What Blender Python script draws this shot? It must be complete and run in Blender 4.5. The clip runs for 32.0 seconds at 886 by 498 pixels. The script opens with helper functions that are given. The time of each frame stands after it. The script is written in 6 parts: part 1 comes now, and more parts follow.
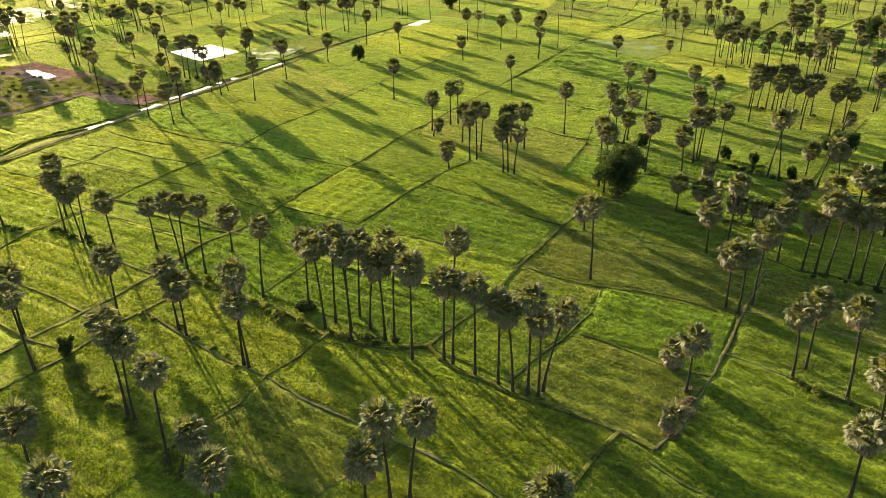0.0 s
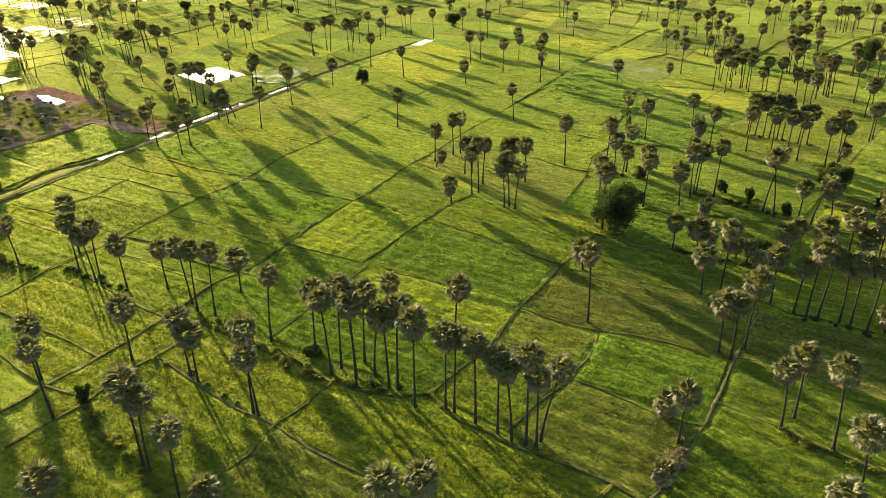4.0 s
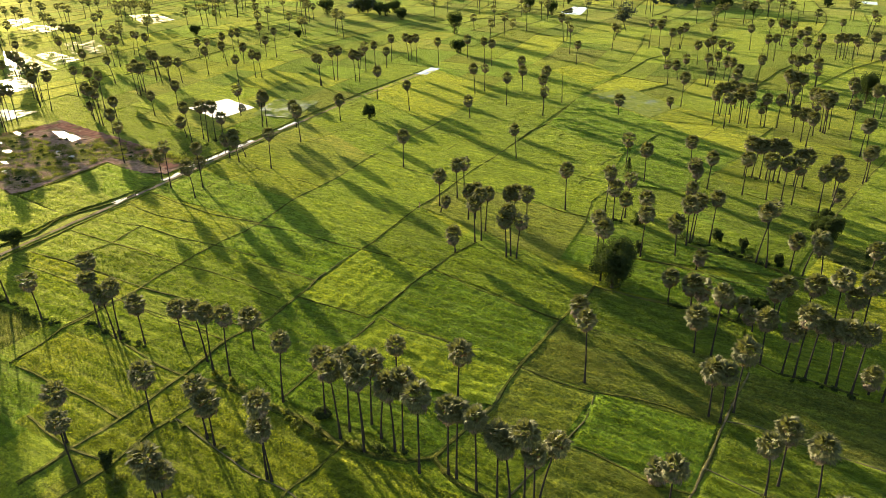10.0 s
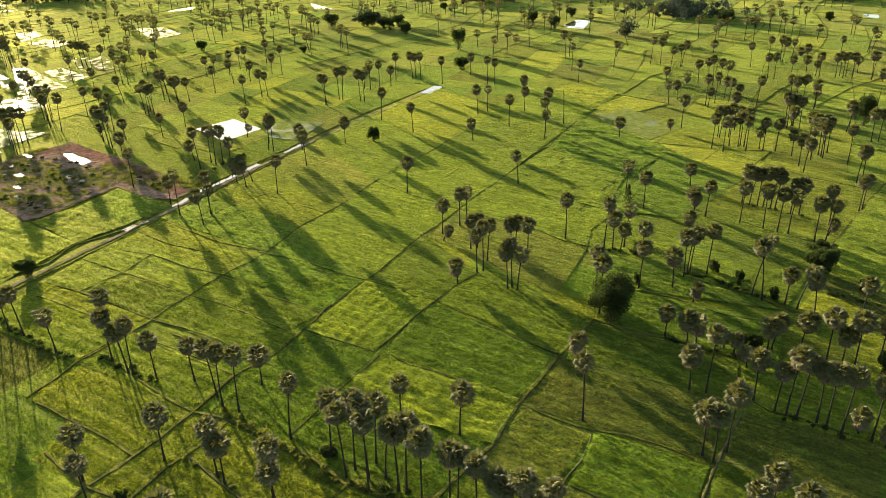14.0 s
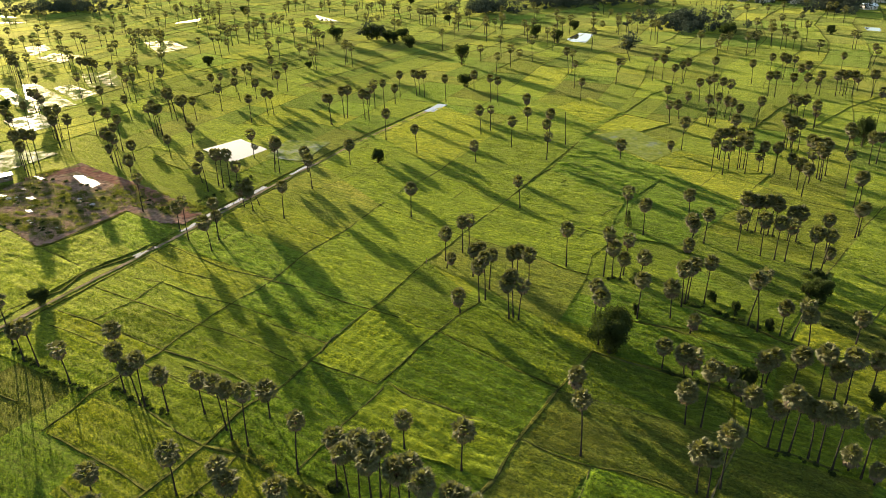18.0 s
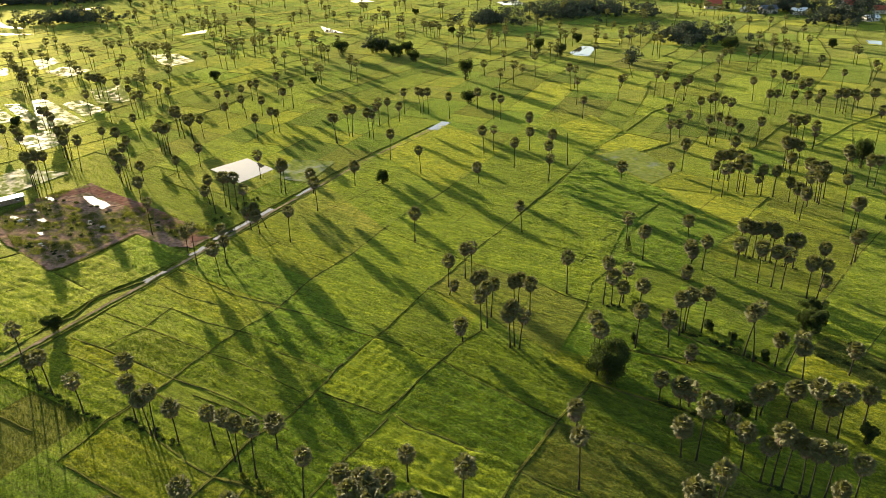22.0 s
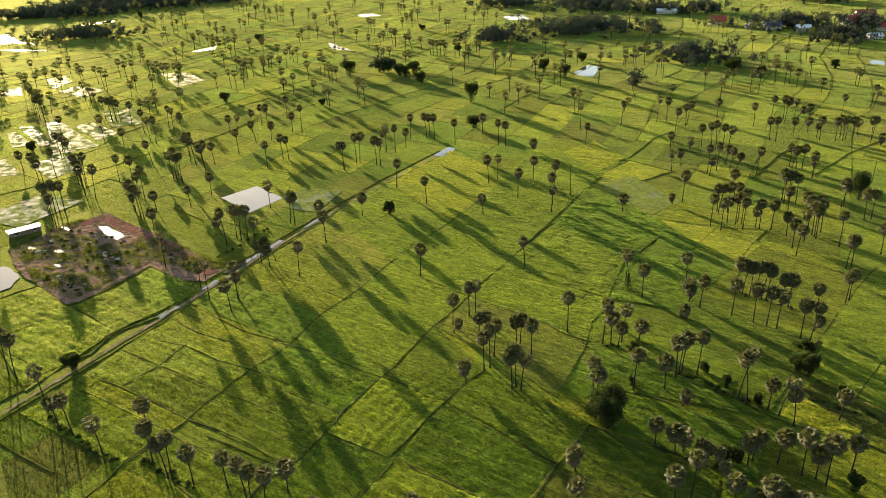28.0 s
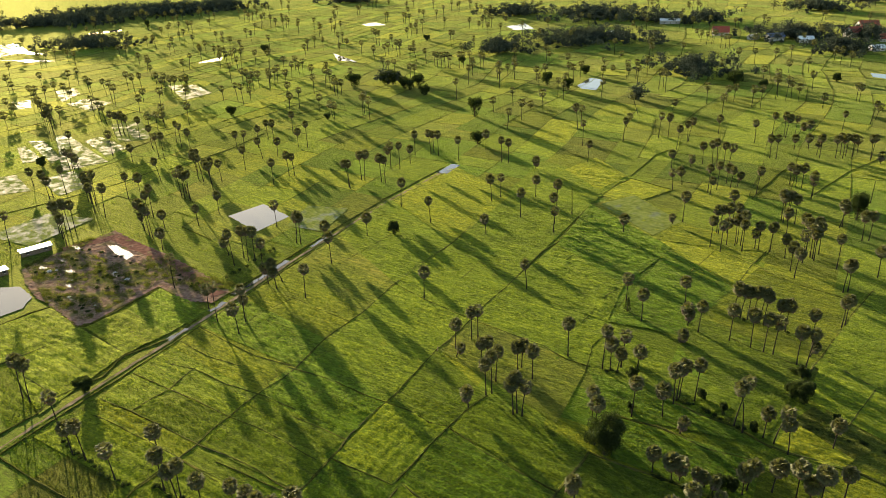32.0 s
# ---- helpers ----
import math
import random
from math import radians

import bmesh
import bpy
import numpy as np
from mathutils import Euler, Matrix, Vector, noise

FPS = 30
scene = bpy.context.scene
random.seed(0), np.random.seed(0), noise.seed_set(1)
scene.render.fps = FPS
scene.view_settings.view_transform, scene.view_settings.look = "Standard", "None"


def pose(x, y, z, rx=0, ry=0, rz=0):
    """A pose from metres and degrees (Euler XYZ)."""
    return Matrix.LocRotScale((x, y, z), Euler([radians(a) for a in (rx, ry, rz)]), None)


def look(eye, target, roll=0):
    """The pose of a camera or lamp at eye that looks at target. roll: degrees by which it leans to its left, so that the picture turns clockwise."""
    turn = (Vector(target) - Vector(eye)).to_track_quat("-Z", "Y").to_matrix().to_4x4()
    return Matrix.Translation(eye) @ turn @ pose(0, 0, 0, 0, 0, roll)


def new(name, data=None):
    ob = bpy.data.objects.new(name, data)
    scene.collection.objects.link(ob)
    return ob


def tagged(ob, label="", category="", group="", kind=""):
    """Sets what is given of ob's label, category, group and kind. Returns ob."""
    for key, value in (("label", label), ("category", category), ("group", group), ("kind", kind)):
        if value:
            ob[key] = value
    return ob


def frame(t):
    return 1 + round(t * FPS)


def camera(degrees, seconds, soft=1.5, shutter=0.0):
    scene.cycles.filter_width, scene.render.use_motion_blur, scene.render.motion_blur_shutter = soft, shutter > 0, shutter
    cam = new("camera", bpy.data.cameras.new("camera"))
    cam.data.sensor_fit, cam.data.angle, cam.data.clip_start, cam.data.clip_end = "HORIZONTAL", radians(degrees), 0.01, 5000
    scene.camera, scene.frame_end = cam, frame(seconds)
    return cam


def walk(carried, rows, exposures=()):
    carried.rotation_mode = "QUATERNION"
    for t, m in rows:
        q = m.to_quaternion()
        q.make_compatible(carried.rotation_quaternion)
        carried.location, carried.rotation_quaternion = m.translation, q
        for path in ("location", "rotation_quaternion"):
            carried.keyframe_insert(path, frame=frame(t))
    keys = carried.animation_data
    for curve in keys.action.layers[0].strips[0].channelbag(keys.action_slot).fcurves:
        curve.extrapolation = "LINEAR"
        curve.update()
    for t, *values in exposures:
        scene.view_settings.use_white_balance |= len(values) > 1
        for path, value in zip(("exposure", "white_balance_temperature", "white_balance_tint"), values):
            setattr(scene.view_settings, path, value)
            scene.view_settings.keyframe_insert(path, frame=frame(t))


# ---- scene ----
cam = camera(62.77, 32.0, 0.5)


def aim(x, y, z, yaw, tilt, lean):
    return pose(x, y, z, 0, 0, yaw) @ pose(0, 0, 0, 90 + tilt) @ pose(0, 0, 0, 0, 0, -lean)


# seconds, place in metres, yaw, tilt and lean in degrees: a drone that climbs straight up
ROWS = [
    (0, 0.00, -0.00, 62.00, 0.000, -26.170, 0.834),
    (2, 0.24, -0.22, 66.36, 0.178, -26.071, 0.946),
    (4, 0.49, -0.47, 70.75, 0.356, -25.974, 1.052),
    (6, 0.75, -0.75, 75.15, 0.535, -25.877, 1.151),
    (8, 1.01, -1.06, 79.58, 0.713, -25.781, 1.243),
    (10, 1.28, -1.40, 84.04, 0.892, -25.686, 1.329),
    (12, 1.56, -1.77, 88.51, 1.071, -25.591, 1.408),
    (14, 1.84, -2.18, 93.01, 1.251, -25.498, 1.480),
    (16, 2.13, -2.61, 97.53, 1.430, -25.405, 1.545),
    (18, 2.42, -3.08, 102.07, 1.610, -25.313, 1.603),
    (20, 2.73, -3.58, 106.64, 1.790, -25.222, 1.655),
    (22, 3.03, -4.11, 111.23, 1.970, -25.131, 1.700),
    (24, 3.35, -4.67, 115.84, 2.151, -25.041, 1.739),
    (26, 3.67, -5.26, 120.47, 2.331, -24.952, 1.770),
    (28, 4.00, -5.89, 125.13, 2.512, -24.864, 1.795),
    (30, 4.33, -6.54, 129.81, 2.693, -24.777, 1.814),
    (32, 4.67, -7.22, 134.51, 2.875, -24.690, 1.825),
]
walk(cam, [(t, aim(*row)) for t, *row in ROWS], [(0, 2.98), (8, 2.80), (16, 2.60), (32, 2.38)])

# ---------------------------------------------------------------- light
SUN_AZ, SUN_EL = 121.6, 7.9          # degrees: direction to the sun from the x axis, and its height
world = bpy.data.worlds.new("world")
scene.world = world
world.use_nodes = True
wn = world.node_tree
sky = wn.nodes.new("ShaderNodeTexSky")
sky.sky_type = "NISHITA"
sky.sun_disc = False
sky.sun_elevation = radians(SUN_EL)
sky.sun_rotation = radians(90 - SUN_AZ)
wn.nodes["Background"].inputs["Strength"].default_value = 0.080
wn.links.new(sky.outputs[0], wn.nodes["Background"].inputs["Color"])
sun = new("sun", bpy.data.lights.new("sun", "SUN"))
sun.data.energy, sun.data.angle, sun.data.color = 5.0, radians(0.6), (1.0, 0.86, 0.62)
to_sun = Vector((math.cos(radians(SUN_EL)) * math.cos(radians(SUN_AZ)), math.cos(radians(SUN_EL)) * math.sin(radians(SUN_AZ)), math.sin(radians(SUN_EL))))
sun.matrix_world = look(to_sun * 300, (0, 0, 0))

# ---------------------------------------------------------------- materials
def material(name):
    m = bpy.data.materials.new(name)
    m.use_nodes = True
    n = m.node_tree.nodes
    n.clear()
    out = n.new("ShaderNodeOutputMaterial")
    return m, n, m.node_tree.links, out


def mix(n, l, fac, a, b, blend="MIX"):
    """A colour mix; fac, a and b are sockets or values."""
    x = n.new("ShaderNodeMix")
    x.data_type, x.blend_type = "RGBA", blend
    for i, v in ((0, fac), (6, a), (7, b)):
        if hasattr(v, "links"):
            l.new(v, x.inputs[i])
        else:
            x.inputs[i].default_value = v if i == 0 else (*v, 1)
    return x.outputs[2]


def ramp(n, l, value, lo, hi):
    x = n.new("ShaderNodeMapRange")
    x.inputs[1].default_value, x.inputs[2].default_value = lo, hi
    l.new(value, x.inputs[0])
    return x.outputs[0]


def noise_at(n, l, scale, detail=4.0, stretch=(1, 1, 1), turn=0.0, rough=0.55):
    c = n.new("ShaderNodeNewGeometry")
    mp = n.new("ShaderNodeMapping")
    mp.vector_type = "TEXTURE"
    mp.inputs["Scale"].default_value = stretch
    mp.inputs["Rotation"].default_value = (0, 0, turn)
    l.new(c.outputs["Position"], mp.inputs[0])
    x = n.new("ShaderNodeTexNoise")
    x.inputs["Scale"].default_value, x.inputs["Detail"].default_value = scale, detail
    x.inputs["Roughness"].default_value = rough
    l.new(mp.outputs[0], x.inputs["Vector"])
    return x.outputs["Fac"]


def bump(n, l, height, strength, distance):
    b = n.new("ShaderNodeBump")
    b.inputs["Strength"].default_value, b.inputs["Distance"].default_value = strength, distance
    l.new(height, b.inputs["Height"])
    return b.outputs[0]


def leafy(name, low, high, glow, through_share, rough=0.5, gloss=0.12, patches=None):
    """Thin leaves: diffuse, some light through them, a weak gloss. Each blade differs a little."""
    m, n, l, out = material(name)
    g = n.new("ShaderNodeNewGeometry")
    col = mix(n, l, g.outputs["Random Per Island"], low, high)
    if patches:
        tone, val = n.new("ShaderNodeAttribute"), n.new("ShaderNodeMapRange")
        tone.attribute_name = "tone"
        val.inputs[1].default_value, val.inputs[3].default_value, val.inputs[4].default_value = -1.0, 0.52, 1.36
        l.new(tone.outputs["Fac"], val.inputs[0])
        hue, turn = n.new("ShaderNodeHueSaturation"), n.new("ShaderNodeMapRange")
        turn.inputs[1].default_value, turn.inputs[3].default_value, turn.inputs[4].default_value = -1.0, 0.515, 0.492
        l.new(tone.outputs["Fac"], turn.inputs[0])
        l.new(turn.outputs[0], hue.inputs["Hue"]), l.new(val.outputs[0], hue.inputs["Value"])
        l.new(col, hue.inputs["Color"])
        col = hue.outputs[0]
        col = mix(n, l, ramp(n, l, noise_at(n, l, 0.045, 5), 0.42, 0.62), col, patches)
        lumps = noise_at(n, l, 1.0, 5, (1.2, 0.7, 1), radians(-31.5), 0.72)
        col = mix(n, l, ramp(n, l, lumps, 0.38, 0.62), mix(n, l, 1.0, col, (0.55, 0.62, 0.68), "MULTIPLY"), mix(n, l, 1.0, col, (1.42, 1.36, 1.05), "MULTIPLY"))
    d, t, s = n.new("ShaderNodeBsdfDiffuse"), n.new("ShaderNodeBsdfTranslucent"), n.new("ShaderNodeBsdfGlossy")
    l.new(col, d.inputs[0])
    l.new(mix(n, l, 1.0, col, glow, "MULTIPLY"), t.inputs[0])
    s.inputs["Roughness"].default_value = rough
    s.inputs[0].default_value = (0.9, 0.9, 0.8, 1)
    a, b = n.new("ShaderNodeMixShader"), n.new("ShaderNodeMixShader")
    a.inputs[0].default_value, b.inputs[0].default_value = through_share, gloss
    l.new(d.outputs[0], a.inputs[1]), l.new(t.outputs[0], a.inputs[2])
    l.new(a.outputs[0], b.inputs[1]), l.new(s.outputs[0], b.inputs[2])
    l.new(b.outputs[0], out.inputs[0])
    return m


def grassland(name, low, high, dull, grain=1.5, sheen=0.165, relief=0.8, gloss=0.011):
    """A field seen as a canopy: grain of the plants, thin stands, faint sheen of blade tips, tint by field."""
    m, n, l, out = material(name)
    bs = n.new("ShaderNodeBsdfPrincipled")
    fine = noise_at(n, l, grain, 6, (1, 1, 1), 0, 0.7)
    wide = noise_at(n, l, 0.07, 5, (1.8, 1, 1), -0.55)
    rows = noise_at(n, l, 1.0, 3, (26.0, 1.0, 1), radians(-31.5), 0.6)
    lumps = noise_at(n, l, 1.0, 5, (2.7, 1.25, 1), radians(-31.5), 0.66)
    broad = noise_at(n, l, 1.0, 4, (13.0, 6.0, 1), radians(-31.5), 0.6)
    col = mix(n, l, ramp(n, l, fine, 0.43, 0.57), low, high)
    col = mix(n, l, ramp(n, l, wide, 0.48, 0.68), col, dull)
    for shape, dark, light in ((broad, (0.78, 0.84, 0.85), (1.20, 1.15, 1.0)), (rows, (0.70, 0.76, 0.76), (1.26, 1.20, 1.0)), (lumps, (0.58, 0.64, 0.66), (1.42, 1.34, 1.0))):
        col = mix(n, l, ramp(n, l, shape, 0.38, 0.62), mix(n, l, 1.0, col, dark, "MULTIPLY"), mix(n, l, 1.0, col, light, "MULTIPLY"))
    tint = n.new("ShaderNodeHueSaturation")
    l.new(col, tint.inputs["Color"])
    tone = n.new("ShaderNodeAttribute")
    tone.attribute_name = "tone"
    val = n.new("ShaderNodeMapRange")
    val.inputs[1].default_value, val.inputs[3].default_value, val.inputs[4].default_value = -1.0, 0.52, 1.36
    l.new(tone.outputs["Fac"], val.inputs[0])
    l.new(val.outputs[0], tint.inputs["Value"])
    hue = n.new("ShaderNodeMapRange")
    hue.inputs[1].default_value, hue.inputs[3].default_value, hue.inputs[4].default_value = -1.0, 0.515, 0.492
    l.new(tone.outputs["Fac"], hue.inputs[0])
    l.new(hue.outputs[0], tint.inputs["Hue"])
    l.new(tint.outputs[0], bs.inputs["Base Color"])
    bs.inputs["Roughness"].default_value = 0.85
    bs.inputs["Specular IOR Level"].default_value = 0.0
    tips, both = n.new("ShaderNodeBsdfGlossy"), n.new("ShaderNodeMixShader")
    tips.inputs["Roughness"].default_value = 0.6
    tips.inputs[0].default_value = (0.92, 0.85, 0.3, 1)
    both.inputs[0].default_value = gloss
    bs.inputs["Sheen Weight"].default_value, bs.inputs["Sheen Roughness"].default_value = sheen, 0.38
    bs.inputs["Sheen Tint"].default_value = (0.92, 0.92, 0.30, 1)
    swell = n.new("ShaderNodeBump")
    swell.inputs["Strength"].default_value, swell.inputs["Distance"].default_value = 1.0, 0.9
    l.new(mix(n, l, 0.4, lumps, rows), swell.inputs["Height"])
    b2 = n.new("ShaderNodeBump")
    b2.inputs["Strength"].default_value, b2.inputs["Distance"].default_value = 0.9, relief
    l.new(fine, b2.inputs["Height"])
    l.new(swell.outputs[0], b2.inputs["Normal"])
    l.new(b2.outputs[0], bs.inputs["Normal"])
    l.new(bs.outputs[0], both.inputs[1]), l.new(tips.outputs[0], both.inputs[2])
    l.new(both.outputs[0], out.inputs[0])
    return m


def rough_stuff(name, low, high, scale, rough=0.9, relief=0.05, stretch=(1, 1, 1), spec=0.0, metal=0.0, wear=None):
    m, n, l, out = material(name)
    bs = n.new("ShaderNodeBsdfPrincipled")
    f = noise_at(n, l, scale, 6, stretch)
    col = mix(n, l, ramp(n, l, f, 0.3, 0.7), low, high)
    if wear:
        col = mix(n, l, ramp(n, l, noise_at(n, l, scale * 0.13, 4), 0.5, 0.66), col, wear)
    l.new(col, bs.inputs["Base Color"])
    bs.inputs["Roughness"].default_value, bs.inputs["Specular IOR Level"].default_value = rough, spec
    bs.inputs["Metallic"].default_value = metal
    l.new(bump(n, l, f, 0.7, relief), bs.inputs["Normal"])
    l.new(bs.outputs[0], out.inputs[0])
    return m


RICE = grassland("rice", (0.0405, 0.0670, 0.0050), (0.1223, 0.1628, 0.0107), (0.0930, 0.1318, 0.0102))
LUSH = grassland("lush_rice", (0.0278, 0.0574, 0.0044), (0.0795, 0.1397, 0.0102), (0.0634, 0.1189, 0.0082))
RIPE = grassland("ripening_rice", (0.0597, 0.0770, 0.0057), (0.1656, 0.1792, 0.0119), (0.1251, 0.1457, 0.0118))
THIN = grassland("thin_rice", (0.0366, 0.0541, 0.0068), (0.1075, 0.1268, 0.0147), (0.1019, 0.1033, 0.0193))
MEADOW = grassland("meadow", (0.0314, 0.0543, 0.0048), (0.0947, 0.1298, 0.0102), (0.0792, 0.1057, 0.0102))
BUND = grassland("bund_grass", (0.022, 0.026, 0.006), (0.068, 0.074, 0.014), (0.080, 0.074, 0.030), 2.5, 0.04, 0.25)
SOIL = rough_stuff("pale_soil", (0.11, 0.08, 0.045), (0.29, 0.22, 0.14), 0.6, 0.85, 0.05, wear=(0.075, 0.075, 0.022))
PATH = rough_stuff("trodden_grass_path", (0.050, 0.045, 0.020), (0.13, 0.105, 0.065), 0.9, 0.9, 0.05, wear=(0.055, 0.065, 0.015))
CHURNED = rough_stuff("churned_earth", (0.095, 0.045, 0.032), (0.22, 0.115, 0.080), 0.5, 0.9, 0.15, wear=(0.07, 0.038, 0.028))
SAND = rough_stuff("wet_sand", (0.26, 0.22, 0.18), (0.50, 0.43, 0.37), 0.7, 0.8, 0.015)
BARE = rough_stuff("red_earth", (0.105, 0.060, 0.040), (0.29, 0.185, 0.125), 0.7, 0.9, 0.12, wear=(0.13, 0.115, 0.035))
BARK = rough_stuff("palm_bark", (0.014, 0.012, 0.010), (0.045, 0.037, 0.030), 3.0, 0.9, 0.03, (1, 1, 0.2))
WOOD = rough_stuff("tree_bark", (0.04, 0.03, 0.022), (0.11, 0.085, 0.06), 3.0, 0.9, 0.04, (1, 1, 3))
FROND = leafy("palm_frond", (0.042, 0.042, 0.014), (0.105, 0.100, 0.030), (1.4, 1.45, 0.7), 0.32, 0.6, 0.02)
DRY = leafy("dry_frond", (0.055, 0.040, 0.024), (0.17, 0.125, 0.075), (1.2, 1.1, 0.8), 0.2, 0.7, 0.02)
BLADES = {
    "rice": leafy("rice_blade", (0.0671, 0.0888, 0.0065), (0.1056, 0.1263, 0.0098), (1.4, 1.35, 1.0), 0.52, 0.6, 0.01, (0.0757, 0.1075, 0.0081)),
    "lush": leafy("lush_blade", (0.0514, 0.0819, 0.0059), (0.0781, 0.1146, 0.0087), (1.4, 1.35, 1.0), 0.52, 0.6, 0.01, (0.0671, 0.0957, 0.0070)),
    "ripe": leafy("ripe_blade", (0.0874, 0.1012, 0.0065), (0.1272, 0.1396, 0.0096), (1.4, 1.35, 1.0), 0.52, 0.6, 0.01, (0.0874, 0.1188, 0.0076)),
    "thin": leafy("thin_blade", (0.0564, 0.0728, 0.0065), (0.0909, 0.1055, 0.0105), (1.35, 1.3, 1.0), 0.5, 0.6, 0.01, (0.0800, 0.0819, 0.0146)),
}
WEED = leafy("dike_weed", (0.035, 0.046, 0.006), (0.11, 0.125, 0.018), (1.5, 1.4, 0.6), 0.45, 0.6, 0.02)
# far leaves: distance haze is put into the colour, greyer than near tree leaves
GROVE = leafy("hazed_grove_leaf", (0.026, 0.034, 0.024), (0.058, 0.066, 0.044), (1.2, 1.3, 0.9), 0.08, 0.7, 0.008)
SCRUB = leafy("scrub_leaf", (0.040, 0.048, 0.012), (0.130, 0.130, 0.030), (1.4, 1.4, 0.7), 0.4, 0.7, 0.008)
LEAF = leafy("tree_leaf", (0.013, 0.020, 0.006), (0.040, 0.052, 0.014), (1.4, 1.5, 0.7), 0.35, 0.7, 0.008)


def water_material():
    m, n, l, out = material("still_water")
    bs = n.new("ShaderNodeBsdfPrincipled")
    bs.inputs["Base Color"].default_value = (0.05, 0.05, 0.035, 1)
    bs.inputs["Roughness"].default_value, bs.inputs["IOR"].default_value = 0.03, 1.45
    bs.inputs["Specular IOR Level"].default_value = 1.0
    l.new(bump(n, l, noise_at(n, l, 1.5, 3), 0.025, 0.02), bs.inputs["Normal"])
    l.new(bs.outputs[0], out.inputs[0])
    return m


WATER = water_material()


def muddy_material():
    """Shallow silty water with wet sand showing through."""
    m, n, l, out = material("silty_water")
    bs = n.new("ShaderNodeBsdfPrincipled")
    f = noise_at(n, l, 0.7, 5)
    l.new(mix(n, l, ramp(n, l, f, 0.35, 0.65), (0.15, 0.10, 0.075), (0.29, 0.22, 0.17)), bs.inputs["Base Color"])
    bs.inputs["Roughness"].default_value, bs.inputs["Specular IOR Level"].default_value = 0.16, 0.22
    l.new(bump(n, l, f, 0.1, 0.03), bs.inputs["Normal"])
    l.new(bs.outputs[0], out.inputs[0])
    return m


MUDDY = muddy_material()


# ---------------------------------------------------------------- helpers of this scene
def mesh_of(name, verts, faces, mat, smooth=False):
    me = bpy.data.meshes.new(name)
    me.from_pydata([tuple(v) for v in verts], [], faces)
    me.materials.append(mat)
    if smooth:
        me.polygons.foreach_set("use_smooth", [True] * len(me.polygons))
    me.update()
    return me


def triangles(name, v, mat):
    """A mesh of loose triangles from an array of (count, 3, 3)."""
    me = bpy.data.meshes.new(name)
    k = len(v)
    me.vertices.add(3 * k), me.loops.add(3 * k), me.polygons.add(k)
    me.vertices.foreach_set("co", np.ascontiguousarray(v, dtype=np.float32).ravel())
    me.loops.foreach_set("vertex_index", np.arange(3 * k, dtype=np.int32))
    me.polygons.foreach_set("loop_start", np.arange(0, 3 * k, 3, dtype=np.int32))
    me.polygons.foreach_set("loop_total", np.full(k, 3, dtype=np.int32))
    me.materials.append(mat)
    me.update(calc_edges=True)
    return me


def child(name, me, parent, label="", at=None):
    ob = new(name, me)
    ob.parent = parent
    if at is not None:
        ob.matrix_basis = at
    if label:
        tagged(ob, label)
    return ob


# the fields lie on a slightly skewed grid: a runs along the road, b across it
ORIGIN, A_DIR, B_DIR = Vector((-35.3, 150.4)), radians(63.5), radians(-31.5)


def field(a, b):
    return (ORIGIN.x + a * math.cos(A_DIR) + b * math.cos(B_DIR), ORIGIN.y + a * math.sin(A_DIR) + b * math.sin(B_DIR))


def ground_height(x, y):
    """Gentle rise and fall of the near land; the far land is level."""
    fade = min(1.0, max(0.0, (320 - y) / 80)) * min(1.0, max(0.0, (190 - abs(x)) / 60))
    if fade == 0.0:
        return 0.0
    return fade * 0.10 * noise.noise((x * 0.05, y * 0.05, 3.1)) + fade * 0.05 * noise.noise((x * 0.21, y * 0.21, 7.7))


# ---------------------------------------------------------------- ground: one sheet to the horizon
def build_ground():
    xs = np.unique(np.concatenate([np.linspace(-4000, -300, 14), np.arange(-300, 301, 6.0), np.linspace(300, 4000, 14)]))
    ys = np.unique(np.concatenate([np.linspace(-1500, 0, 8), np.arange(0, 500, 6.0), np.linspace(500, 4900, 20)]))
    verts = [(x, y, ground_height(x, y) - 0.06) for y in ys for x in xs]
    w = len(xs)
    faces = [(j * w + i, j * w + i + 1, (j + 1) * w + i + 1, (j + 1) * w + i) for j in range(len(ys) - 1) for i in range(w - 1)]
    tagged(new("ground", mesh_of("ground", verts, faces, MEADOW, True)), "flat green farmland of rice paddies and grass", "ground", kind="structure")


build_ground()


def set_tone(me, tones):
    """How dark and blue-green (-1) or bright and yellow (+1) the crop stands, face by face."""
    layer = me.attributes.new("tone", "FLOAT", "FACE")
    layer.data.foreach_set("value", np.ascontiguousarray(tones, dtype=np.float32))


def crop_relief(a, b, wave):
    """Tussocks and lodged swaths of the crop, drawn out across the strip."""
    fine = noise.noise((a * 0.55, b * 0.40, 4.0)) * 0.11 + noise.noise((a * 0.14, b * 0.08, 8.0)) * 0.07
    if wave < 0:      # ridged rows
        return fine - wave * (0.5 + 0.5 * math.sin(b * 1.75 + 1.6 * noise.noise((a * 0.12, b * 0.15, 3.0)))) * (0.6 + 0.6 * noise.noise((a * 0.1, b * 0.1, 6.0)))
    return fine + wave * (1.3 * max(0.0, noise.noise((a * 0.30 + 0.05 * b, b * 0.11, 2.0))) + 0.7 * max(0.0, noise.noise((a * 0.8, b * 0.28, 6.0))))


